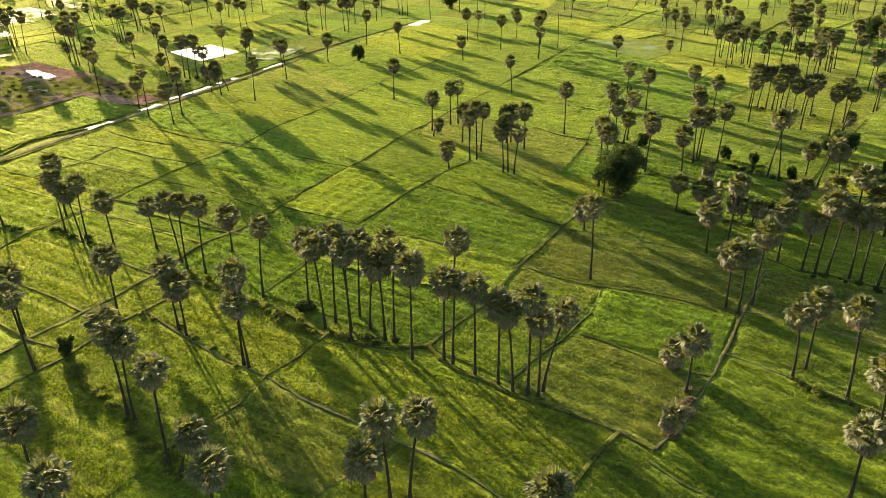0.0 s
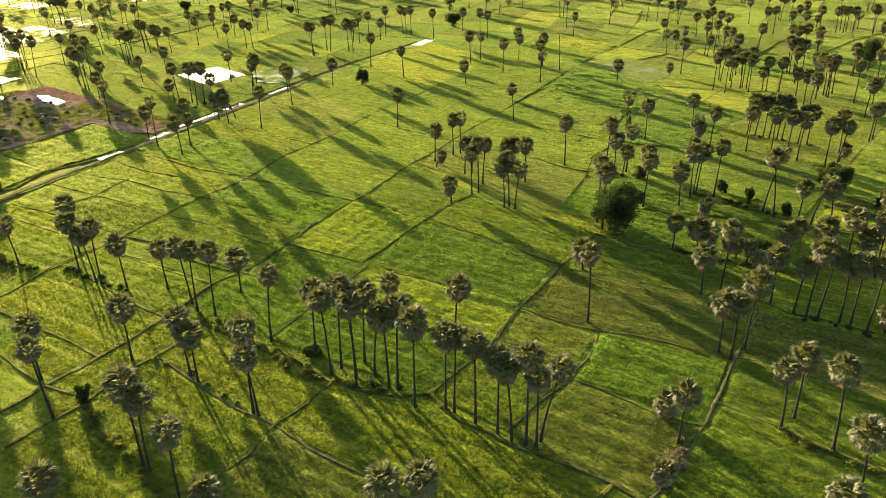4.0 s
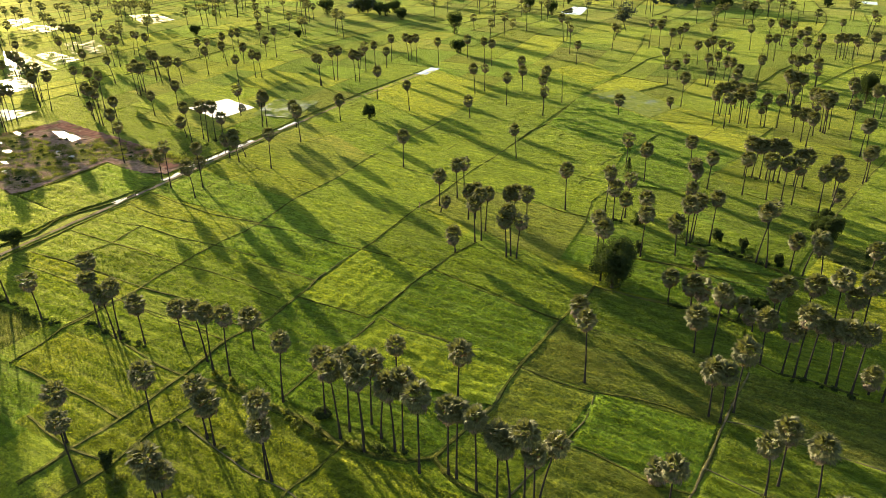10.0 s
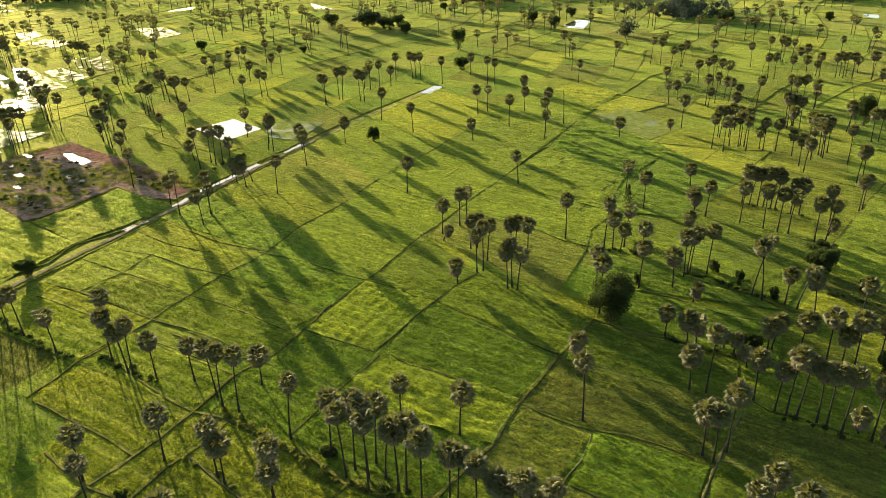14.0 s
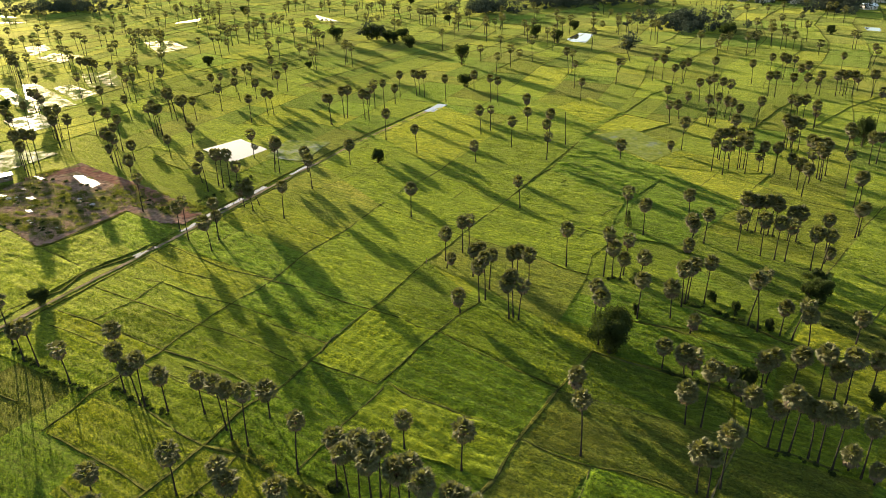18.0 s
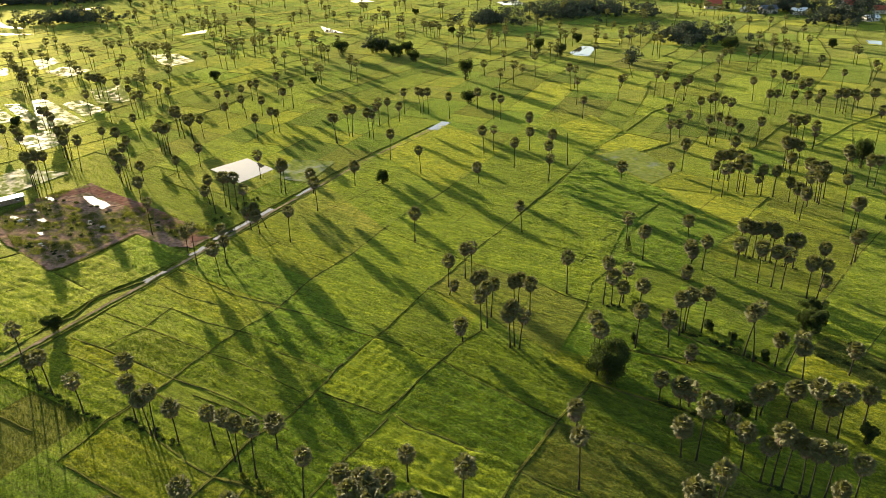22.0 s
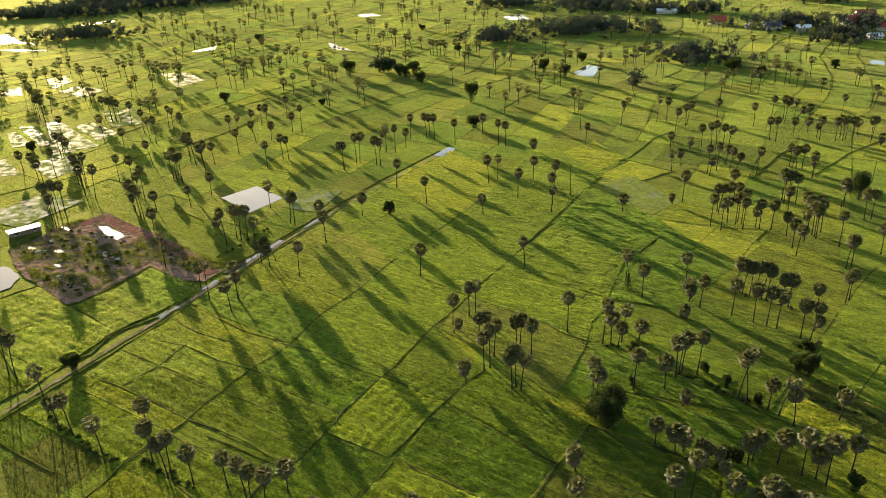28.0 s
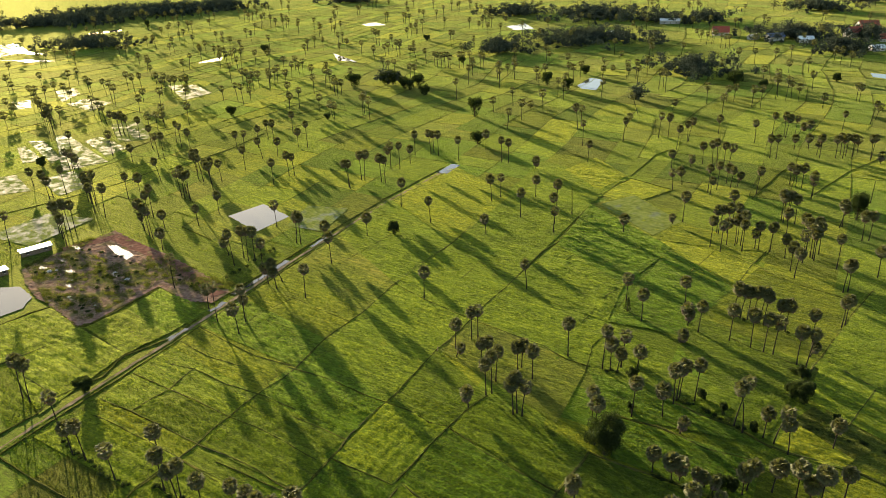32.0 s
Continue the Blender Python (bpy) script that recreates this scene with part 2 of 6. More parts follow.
def patch_mesh(name, ring, mat, lift, step, wave):
    """A field's surface between four corners, following the ground."""
    c = [Vector(p) for p in ring]
    na = max(2, int(max((c[1] - c[0]).length, (c[2] - c[3]).length) / step))
    nb = max(2, int(max((c[3] - c[0]).length, (c[2] - c[1]).length) / (step * 1.2)))
    verts = []
    for i in range(na + 1):
        for j in range(nb + 1):
            f, g = i / na, j / nb
            a, b = (c[0] * (1 - f) + c[1] * f) * (1 - g) + (c[3] * (1 - f) + c[2] * f) * g
            x, y = field(a, b)
            verts.append((x, y, ground_height(x, y) + lift + crop_relief(a, b, wave)))
    faces = [(i * (nb + 1) + j, (i + 1) * (nb + 1) + j, (i + 1) * (nb + 1) + j + 1, i * (nb + 1) + j + 1) for i in range(na) for j in range(nb)]
    return mesh_of(name, verts, faces, mat, True)


CROPS = {"rice": RICE, "lush": LUSH, "ripe": RIPE, "thin": THIN}
CROP_LABEL = {"rice": "paddy of young yellow-green rice between low grass dikes", "lush": "paddy of dense deep green rice between low dikes",
              "ripe": "paddy of ripening yellow rice between low grass dikes", "thin": "paddy of thin dull green rice with bare patches"}
def open_water(a, b):
    return (94 < a < 152 and -162 < b < -93) or (-20 < a < 70 and -215 < b < -95) or (100 < a < 170 and -395 < b < -285)


DIKES = []           # a0, b0, a1, b1, width, height
PLOTS = []           # corners in a and b, crop, tone, wave, lift


def inside(a, b, ring):
    """Whether each place lies in a four-cornered plot."""
    turn = sum(ring[k - 1][0] * ring[k][1] - ring[k][0] * ring[k - 1][1] for k in range(4))
    m = np.ones(np.shape(a), bool)
    for k in range(4):
        (a0, b0), (a1, b1) = ring[k - 1], ring[k]
        m &= ((a1 - a0) * (b - b0) - (b1 - b0) * (a - a0)) * turn >= 0
    return m


def plot(p, q, r, s, crop, tone, wave):
    """One paddy between four dike corners, with its crop and how it stands."""
    lift = 0.17 + 0.0015 * len(PLOTS)
    tone = max(-1.0, min(1.0, 1.35 * tone - 0.1))
    PLOTS.append(((p, q, r, s), crop, tone, wave, lift))
    me = patch_mesh("rice_paddy", (p, q, r, s), CROPS[crop], lift, 0.7 if wave != 0.05 else 1.2, wave)
    set_tone(me, np.full(len(me.polygons), tone))
    tagged(new("rice_paddy", me), CROP_LABEL[crop], "rice paddy", "rice paddies", "structure")


def on_plan(a, b):
    """Whether a place lies on one of the paddies drawn one by one."""
    for ring, _, _, wave, _ in PLOTS:
        if wave is not None and min(p[0] for p in ring) < a < max(p[0] for p in ring) and min(p[1] for p in ring) < b < max(p[1] for p in ring) and inside(a, b, ring):
            return True
    return False


# paddies one by one, from the near dikes outwards
plot((-52.8, -36.6), (-34.1, -36.1), (-37.8, -0.6), (-52.5, -1.1), "ripe", 0.25, 0.05)
plot((-24.3, -37.5), (-24.5, -1.9), (-37.8, -0.6), (-34.1, -36.1), "rice", 0.7, 0.05)
plot((-52.4, -19.7), (-52.5, -1.1), (-62.5, -2.6), (-63.2, -18.1), "ripe", 0.05, 0.05)
plot((-62.5, -2.6), (-37.8, -0.6), (-41.2, 8.1), (-67.0, 6.5), "ripe", 0, 0.05)
plot((-76.7, 5.6), (-47.4, 7.8), (-50.7, 37.9), (-80.1, 35.8), "ripe", -0.15, 0.12)
plot((-47.4, 7.8), (-36.2, 6.6), (-38.3, 39.3), (-50.7, 37.9), "ripe", 0.15, 0.05)
plot((-50.7, 37.9), (-38.3, 39.7), (-36.6, 86.6), (-55.6, 82.6), "ripe", 0.15, 0.1)
plot((-65.4, 37.0), (-50.7, 37.9), (-52.7, 62.0), (-65.2, 58.2), "thin", 0.3, 0.1)
plot((-65.2, 58.2), (-52.7, 62.0), (-54.5, 78.5), (-65.7, 76.3), "ripe", -0.1, 0.1)
plot((-33.3, 22.3), (-19.2, 22.3), (-15.4, 58.7), (-32.4, 55.4), "lush", 0.1, 0.05)
plot((-24.5, -1.9), (2.9, 0.5), (0.5, 23.4), (-33.3, 22.3), "lush", 0.2, 0.05)
plot((0.5, 23.4), (-0.6, 58.1), (-15.4, 58.7), (-19.2, 22.3), "rice", 0.85, 0.45)
plot((-1.6, 59.0), (-1.9, 74.8), (-20.7, 72.5), (-20.4, 58.0), "thin", 0.5, 0.05)
plot((-20.4, 58.0), (-20.7, 72.5), (-34.1, 69.8), (-32.4, 55.4), "rice", 0.1, 0.05)
plot((-1.9, 74.8), (-0.6, 96.4), (-18.8, 95.3), (-18.0, 74.9), "lush", 0.7, 0.2)
plot((-18.0, 74.9), (-18.8, 95.3), (-37.8, 91.3), (-35.7, 70.8), "thin", 0.3, 0.15)
plot((-36.6, 86.6), (-42.4, 98.1), (-52.7, 93.8), (-55.6, 82.6), "rice", -0.3, 0.1)
plot((-11.9, 96.9), (-17.1, 122.7), (-48.3, 112.3), (-38.0, 91.4), "rice", 0.4, 0.15)
plot((1.4, 97.7), (1.4, 123.0), (-17.1, 122.7), (-11.9, 96.9), "rice", 0, 0.1)
plot((18.7, 99.8), (21.1, 124.6), (1.4, 123.0), (1.4, 97.7), "thin", 0, 0.05)
plot((36.7, 97.1), (40.5, 126.1), (21.1, 124.6), (18.7, 99.8), "rice", 0.5, 0.05)
plot((36.5, 63.0), (36.7, 97.1), (21.5, 96.9), (18.0, 60.3), "rice", -0.3, 0.05)
plot((18.0, 60.3), (21.5, 96.9), (-0.3, 96.4), (-1.6, 59.0), "thin", -0.2, 0.05)
plot((25.8, 22.0), (18.0, 60.3), (-0.6, 58.1), (0.5, 23.4), "lush", 0, 0.12)
plot((-2.0, 1.0), (25.6, 0.7), (26.3, 23.0), (-1.2, 21.3), "rice", 1, -0.16)
plot((25.6, 0.7), (59.1, 0.3), (44.9, 26.3), (26.3, 23.0), "rice", -0.1, 0.05)
plot((26.3, 23.0), (44.9, 26.3), (38.3, 62.0), (18.4, 62.8), "rice", 0.1, 0.05)
plot((59.1, 0.3), (83.3, 1.1), (75.2, 49.3), (43.8, 50.5), "thin", 0.5, 0.05)
plot((83.3, 1.1), (110.7, 2.5), (104.7, 48.9), (75.2, 49.3), "rice", 0.4, 0.1)
plot((110.7, 2.5), (158.2, 6.1), (136.6, 43.8), (105.6, 46.5), "rice", 0.2, 0.3)
plot((90.4, -38.6), (134.8, -36.3), (110.7, 2.5), (83.3, 1.1), "rice", 0.5, 0.1)
plot((40.1, -38.4), (90.4, -38.6), (83.3, 1.1), (25.6, 0.7), "rice", 0.5, 0.05)
plot((8.4, -38.2), (40.1, -38.4), (25.6, 0.7), (6.2, -0.4), "lush", 0.4, 0.2)
plot((-4.4, -38.1), (8.4, -38.2), (6.2, -0.4), (-4.8, -2.5), "rice", 0, 0.05)
plot((-17.6, -37.7), (-4.4, -38.1), (-2.7, 1.0), (-16.2, -0.3), "rice", 0.1, 0.05)
plot((-19.6, -81.9), (-4.8, -84.4), (-5.0, -65.4), (-18.3, -67.2), "rice", 0.4, 0.05)
plot((-18.3, -67.2), (-5.0, -65.4), (-4.4, -38.1), (-17.6, -37.7), "rice", -0.3, 0.12)
plot((-25.6, -76.1), (-19.6, -81.9), (-17.6, -37.7), (-24.4, -37.1), "ripe", 0.4, 0.05)
plot((-41.2, -82.7), (-23.5, -79.3), (-24.4, -37.1), (-39.2, -38.4), "rice", 0.6, 0.05)
plot((-39.2, -38.4), (-24.4, -37.1), (-23.5, -4.3), (-37.8, -4.1), "rice", 0.3, 0.05)
plot((-4.8, -84.4), (12.1, -85.9), (8.4, -38.2), (-4.4, -38.1), "rice", 0.4, 0.05)
plot((12.1, -85.9), (26.7, -85.8), (25.5, -36.9), (8.4, -38.2), "ripe", 0.2, 0.05)
plot((26.7, -85.8), (50.0, -86.8), (44.0, -38.9), (25.5, -36.9), "lush", 0.4, 0.3)
plot((50.0, -86.8), (83.2, -87.6), (64.7, -37.4), (44.0, -38.9), "ripe", 0, 0.05)
plot((83.2, -87.6), (117.5, -89.7), (90.4, -38.6), (64.7, -37.4), "thin", 0.8, 0.05)
plot((117.5, -89.7), (166.9, -93.2), (135.9, -36.9), (90.4, -38.6), "rice", 0.3, 0.2)
plot((166.9, -93.2), (230.5, -89.8), (203.2, -37.4), (135.9, -36.9), "ripe", 0.7, 0.05)
plot((134.8, -36.3), (203.2, -37.4), (210.6, 4.7), (110.7, 2.5), "rice", 0.1, 0.3)
plot((201.7, -40.1), (262.7, -43.8), (251.8, 8.5), (210.6, 4.7), "rice", 0.4, 0.3)
plot((158.2, 6.1), (210.6, 4.7), (178.8, 53.1), (135.6, 44.1), "lush", 0.3, 0.6)
plot((210.6, 4.7), (237.8, 18.8), (208.7, 50.3), (185.1, 42.8), "thin", 0.9, 0.05)
plot((185.1, 42.8), (210.7, 49.8), (195.0, 88.2), (187.8, 69.5), "ripe", 0.2, 0.1)
plot((157.6, 63.8), (188.4, 70.6), (179.1, 89.1), (153.9, 83.0), "ripe", 0.9, 0.05)
plot((225.4, 4.1), (256.9, 12.5), (250.2, 36.7), (222.3, 23.2), "ripe", 1, 0.05)
plot((254.7, -26.1), (282.8, -16.5), (260.4, 9.2), (231.7, 2.0), "ripe", 0.9, 0.5)
plot((105.6, 46.5), (178.2, 52.0), (153.9, 83.0), (110.0, 70.9), "lush", 0.2, 0.2)
plot((126.4, 75.4), (179.1, 89.1), (164.2, 129.9), (112.3, 113.7), "ripe", -0.3, 0.05)
plot((106.1, 69.8), (126.4, 75.4), (112.3, 113.7), (65.6, 104.1), "rice", -0.2, 0.05)
plot((73.3, 49.0), (104.7, 48.9), (80.1, 97.6), (68.4, 85.1), "rice", 0.2, 0.2)
plot((73.8, 49.9), (71.1, 79.6), (64.8, 105.0), (55.5, 64.1), "lush", 0.1, 0.3)
plot((55.5, 64.1), (57.6, 104.4), (38.1, 104.9), (38.3, 68.6), "lush", 0.1, 0.2)
plot((64.4, 106.5), (80.1, 110.3), (71.0, 126.4), (65.3, 123.7), "ripe", 0.8, 0.3)
plot((80.1, 110.3), (90.3, 115.2), (79.0, 131.3), (71.0, 126.4), "thin", -1, -0.12)
plot((93.5, 112.7), (119.2, 116.3), (109.7, 131.5), (87.3, 124.9), "rice", 0.9, 0.1)
plot((87.3, 124.9), (109.1, 131.5), (104.2, 144.1), (80.6, 140.5), "rice", 0.6, 0.1)
plot((112.3, 113.7), (178.6, 129.8), (157.2, 159.2), (109.8, 132.7), "rice", 0.4, 0.05)
plot((-21.3, -138.5), (2.6, -126.5), (0.6, -95.6), (-34.4, -91.1), "rice", 0.5, 0.3)
plot((-19.5, -157.6), (5.7, -150.2), (2.3, -127.1), (-26.0, -129.7), "rice", 0.4, 0.2)
plot((3.7, -124.6), (20.5, -121.5), (16.8, -92.5), (0.6, -95.6), "rice", 0.1, 0.3)
plot((20.5, -121.5), (38.3, -123.7), (37.2, -92.0), (16.8, -92.5), "lush", 0.6, 0.2)


def warp(a, b):
    """Far fields follow the grid only roughly."""
    k = min(1.0, max(0.0, (abs(b) - 95) / 60, (a - 200) / 150))
    return (a + k * (26 * noise.noise((a * 0.006, b * 0.006, 1.0)) + 4 * noise.noise((a * 0.03, b * 0.03, 2.0))),
            b + k * (26 * noise.noise((a * 0.006, b * 0.006, 5.0)) + 4 * noise.noise((a * 0.03, b * 0.03, 6.0))))


def outer_fields():
    """Paddies past the measured strips, cut the same way; far ones are one sheet of stuff per crop."""
    rng = random.Random(5)
    sheets = {k: ([], [], []) for k in CROPS}
    b = -760.0
    odd = 0
    while b < 720:
        odd = 1 - odd
        wide = rng.uniform(15, 30)
        a = -120.0 if b > -300 else 0.0
        while a < 1150:
            deep = rng.uniform(16, 52)
            x, y = field(a + deep / 2, b + wide / 2)
            if y > 30 and abs(x) < 0.75 * y + 60 and not (-225 < b + wide / 2 < -90 and -30 < a + deep / 2 < 95):
                crop = rng.choice(("rice", "rice", "rice", "lush", "lush", "ripe", "ripe", "thin"))
                v, f, tones = ([], [], []) if y < 560 else sheets[crop]
                tone = rng.uniform(-1, 1)
                tones.append(tone)
                PLOTS.append((((a, b), (a, b + wide), (a + deep, b + wide), (a + deep, b)), crop, tone, None, 0.05))
                k = len(v)
                ring = [warp(a, b), warp(a, b + wide), warp(a + deep, b + wide), warp(a + deep, b)]
                level = 0.04 + 0.004 * (len(PLOTS) % 23) + 0.002 * odd
                v += [(*field(aa, bb), level) for aa, bb in ring]
                f.append((k, k + 1, k + 2, k + 3))
                if y < 560:
                    me = mesh_of("rice_paddy", v, f, CROPS[crop])
                    set_tone(me, tones)
                    tagged(new("rice_paddy", me), CROP_LABEL[crop], "rice paddy", "rice paddies", "structure")
                for end, chance, mid in ((ring[1], rng.random(), (a, b + wide / 2)), (ring[3], rng.random(), (a + deep / 2, b))):
                    places = [ring[0], ((ring[0][0] + end[0]) / 2, (ring[0][1] + end[1]) / 2), end]
                    if chance < 0.8 and not open_water(*mid) and not any(-93 < p[1] < 132 and p[0] < 225 for p in places) and not any(on_plan(*p) for p in places):
                        DIKES.append((*ring[0], *end, 0.8 if y < 500 else 1.3, 0.13 if y < 500 else 0.22))
            a += deep
        b += wide
    for crop, (v, f, tones) in sheets.items():
        me = mesh_of("outlying_paddies", v, f, CROPS[crop])
        set_tone(me, tones)
        tagged(new("outlying_paddies", me), CROP_LABEL[crop], "rice paddy", "rice paddies", "stuff")


outer_fields()


def dike_mesh(name, segs, mat, trodden=False, lift=0.04):
    """A low ridge with a rounded, uneven top along each stretch; trodden ones have a bare pale crest."""
    verts, faces, crest = [], [], 0.15 if trodden else 0.25
    for a0, b0, a1, b1, w, h in segs:
        (x0, y0), (x1, y1) = field(a0, b0), field(a1, b1)
        d = Vector((x1 - x0, y1 - y0))
        n = max(2, int(d.length / 1.2)) if y0 < 330 else max(2, int(d.length / 3)) if d.length < 400 else 40
        side = Vector((-d.y, d.x)).normalized()
        base = len(verts)
        for i in range(n + 1):
            c = Vector((x0, y0)) + d * (i / n)
            c += Vector((0.35 * noise.noise((c.x * 0.12, c.y * 0.12, 1.0)) + 0.15 * noise.noise((c.x * 0.5, c.y * 0.5, 3.0)), 0.35 * noise.noise((c.x * 0.12, c.y * 0.12, 5.0))))
            ww, hh = 0.66 * w * (1 + 0.8 * noise.noise((c.x * 0.3, c.y * 0.3, 5.0))), h * (0.9 + 0.9 * noise.noise((c.x * 0.35, c.y * 0.35, 9.0)))
            z = ground_height(c.x, c.y) + lift
            for s, up in ((-0.62, -lift), (-crest, 0.95 * hh), (crest, hh), (0.62, -lift)):
                q = c + side * s * ww
                verts.append((q.x, q.y, z + up))
        for i in range(n):
            for k in range(3):
                p0 = base + i * 4 + k
                faces.append((p0, p0 + 1, p0 + 5, p0 + 4))
    me = mesh_of(name, verts, faces, mat)
    if trodden:
        me.materials.append(PATH)
        me.polygons.foreach_set("material_index", [1 if k % 3 == 1 else 0 for k in range(len(faces))])
    return me


def build_outer_dikes():
    near, far = [], []
    for seg in DIKES:
        x, y = field((seg[0] + seg[2]) / 2, (seg[1] + seg[3]) / 2)
        (near if y < 330 and abs(x) < 160 else far).append(seg)
    for seg in near:
        tagged(new("field_dike", dike_mesh("field_dike", [seg], BUND)), "low earth dike overgrown with grass between paddies", "dike", "field dikes", "structure")
    tagged(new("far_dikes", dike_mesh("far_dikes", far, BUND)), "far low grassy dikes between paddies", "dike", "field dikes", "stuff")


build_outer_dikes()


def dike(width, trodden, *places):
    """A dike that runs through the places given, in a and b; trodden ones are worn narrow and low."""
    width = width * (0.8 if trodden else 1.0)
    segs = [(*p, *q, width, (0.13 + 0.07 * width) * (0.6 if trodden or field(*p)[1] > 210 else 1.0)) for p, q in zip(places, places[1:])]
    DIKES.extend(segs)
    words = "low dike with a trodden pale footpath on its crest" if trodden else "low earth dike overgrown with grass between paddies"
    tagged(new("field_dike", dike_mesh("field_dike", segs, BUND, trodden, 0.2)), words, "dike", "field dikes", "structure")


# dikes one by one: width, whether a path runs on it, the places it passes
dike(1.2, False, (50, -94.5), (86, -95), (165, -96), (224, -92))
dike(0.9, False, (-75, -84.5), (14, -85.5), (86, -88.5), (165, -89.5), (226, -86))
dike(0.8, False, (-52.8, -36.6), (-45.6, -37.1), (-38.1, -39.0), (-30.5, -38.3), (-24.3, -37.5))
dike(1, False, (-34.1, -36.1), (-36.3, -20.1), (-37.5, -10.1), (-37.8, -0.6))
dike(1.5, False, (-71.6, -3.3), (-66.8, -2.4), (-62.5, -2.6), (-52.6, -0.9), (-46.9, -0.7), (-37.8, -0.6), (-24.5, -1.9), (-13.2, 0.9), (2.9, 0.5))
dike(0.7, False, (-24.3, -37.5), (-25.0, -22.7), (-24.5, -1.9))
dike(0.5, False, (-20.0, -26.9), (-18.8, -13.7), (-18.0, -1.1))
dike(0.9, False, (-52.6, -33.0), (-52.4, -19.7), (-52.1, -11.0), (-52.6, -0.9))
dike(0.9, False, (-60.8, -17.3), (-61.6, -10.9), (-62.5, -2.6), (-61.2, 4.4))
dike(1.4, False, (-74.1, 5.4), (-71.8, 5.7), (-67.0, 6.5), (-62.7, 7.1), (-51.4, 7.0), (-47.3, 7.7), (-41.5, 8.4), (-36.3, 7.8))
dike(1.4, True, (-47.4, 7.8), (-48.6, 15.4), (-49.3, 20.0), (-50.8, 30.1), (-50.6, 37.8), (-52.0, 45.2), (-52.1, 52.2), (-52.2, 56.9), (-52.5, 62.3), (-52.4, 66.5), (-53.3, 72.4), (-54.4, 76.6), (-55.2, 82.5))
dike(1.8, False, (-37.8, -0.6), (-36.0, 6.1), (-35.6, 11.5), (-36.3, 21.7), (-35.7, 28.8), (-36.8, 35.1), (-37.9, 39.4), (-37.3, 44.0), (-35.4, 51.2), (-32.4, 55.4))
dike(1, False, (-50.6, 37.8), (-44.4, 39.3), (-38.0, 39.5))
dike(0.9, False, (-50.6, 37.8), (-56.5, 38.7), (-61.0, 37.7), (-69.4, 36.1))
dike(0.8, False, (-52.7, 62.0), (-60.0, 59.5), (-65.0, 58.0))
dike(1.5, False, (-32.4, 55.4), (-26.0, 56.5), (-15.0, 58.7), (-1.2, 58.8), (18.0, 60.3), (24.1, 61.1), (37.3, 63.0))
dike(1.6, False, (-32.4, 55.4), (-34.2, 58.6), (-35.2, 61.1), (-35.7, 66.9), (-36.5, 70.7), (-36.6, 75.8), (-36.3, 82.9), (-36.5, 86.7), (-37.7, 91.3))
dike(1.1, False, (-36.6, 86.6), (-41.5, 85.1), (-49.4, 83.9))
dike(0.9, False, (-40.3, 91.1), (-41.8, 94.8), (-42.3, 97.4), (-43.0, 101.2))
dike(1, True, (-34.1, 69.8), (-27.1, 71.5), (-21.2, 73.1), (-11.0, 75.1), (-2.0, 74.9))
dike(0.9, False, (-1.6, 59.0), (-2.2, 66.7), (-1.9, 74.8), (-0.0, 80.6), (0.6, 87.2), (-0.2, 93.3))
dike(0.9, False, (-18.0, 74.9), (-17.8, 78.5), (-18.3, 83.0), (-19.6, 89.2), (-18.8, 95.3))
dike(1.7, True, (-37.7, 91.3), (-30.2, 93.8), (-20.9, 94.9), (-17.6, 95.6), (-9.2, 96.6), (-1.8, 97.0), (1.8, 97.6), (11.3, 98.8), (19.1, 99.7))
dike(1.1, True, (1.8, 97.6), (3.1, 102.9), (2.2, 108.7), (1.9, 112.7), (1.7, 117.8), (1.5, 123.0))
dike(0.8, True, (-12.2, 96.4), (-12.9, 100.9), (-13.5, 105.1))
dike(1.6, False, (-13.5, 105.1), (-14.8, 108.4), (-15.9, 112.6), (-16.0, 117.0), (-17.1, 122.7))
dike(1.2, False, (37.3, 63.0), (36.8, 72.2), (37.6, 80.6), (37.8, 87.6), (37.0, 96.5))
dike(1, False, (23.9, 99.4), (21.3, 104.6), (22.0, 110.1), (21.7, 118.7))
dike(0.5, True, (17.7, 62.5), (19.5, 75.0), (20.5, 88.9))
dike(0.9, False, (0.5, 23.4), (-1.5, 31.0), (-0.9, 40.1), (-1.3, 47.9), (-0.6, 58.1))
dike(0.9, False, (-33.1, 22.1), (-24.6, 22.4), (-19.0, 22.1), (0.5, 23.4))
dike(1, False, (-1.2, 21.3), (12.2, 22.0), (28.0, 23.4), (36.7, 24.6), (45.1, 26.6))
dike(0.8, False, (-2.0, 1.0), (-1.7, 11.2), (-1.2, 21.3))
dike(1, False, (-2.0, 1.0), (6.2, -0.4), (17.0, -0.4), (25.8, 0.6), (30.8, 0.9), (41.7, 0.5), (58.3, 0.2), (71.3, 1.6), (90.4, 1.1), (110.3, 2.7), (129.5, 3.1), (148.0, 3.3), (158.7, 5.9), (212.1, 4.2), (236.2, 6.9))
dike(0.7, False, (25.6, 0.7), (26.5, 8.1), (24.9, 17.2), (26.3, 23.0), (22.4, 35.8), (20.2, 48.2), (19.1, 60.9))
dike(0.9, False, (24.2, -39.2), (25.2, -29.9), (26.2, -20.9), (25.5, -8.7), (25.8, 0.6))
dike(0.6, False, (5.8, -19.6), (6.1, -11.5), (6.2, -0.4))
dike(0.7, False, (-19.6, -81.9), (-18.3, -67.2), (-18.0, -51.8), (-17.7, -37.0), (-16.6, -26.5), (-16.2, -15.6), (-16.8, -4.4), (-17.4, 4.1))
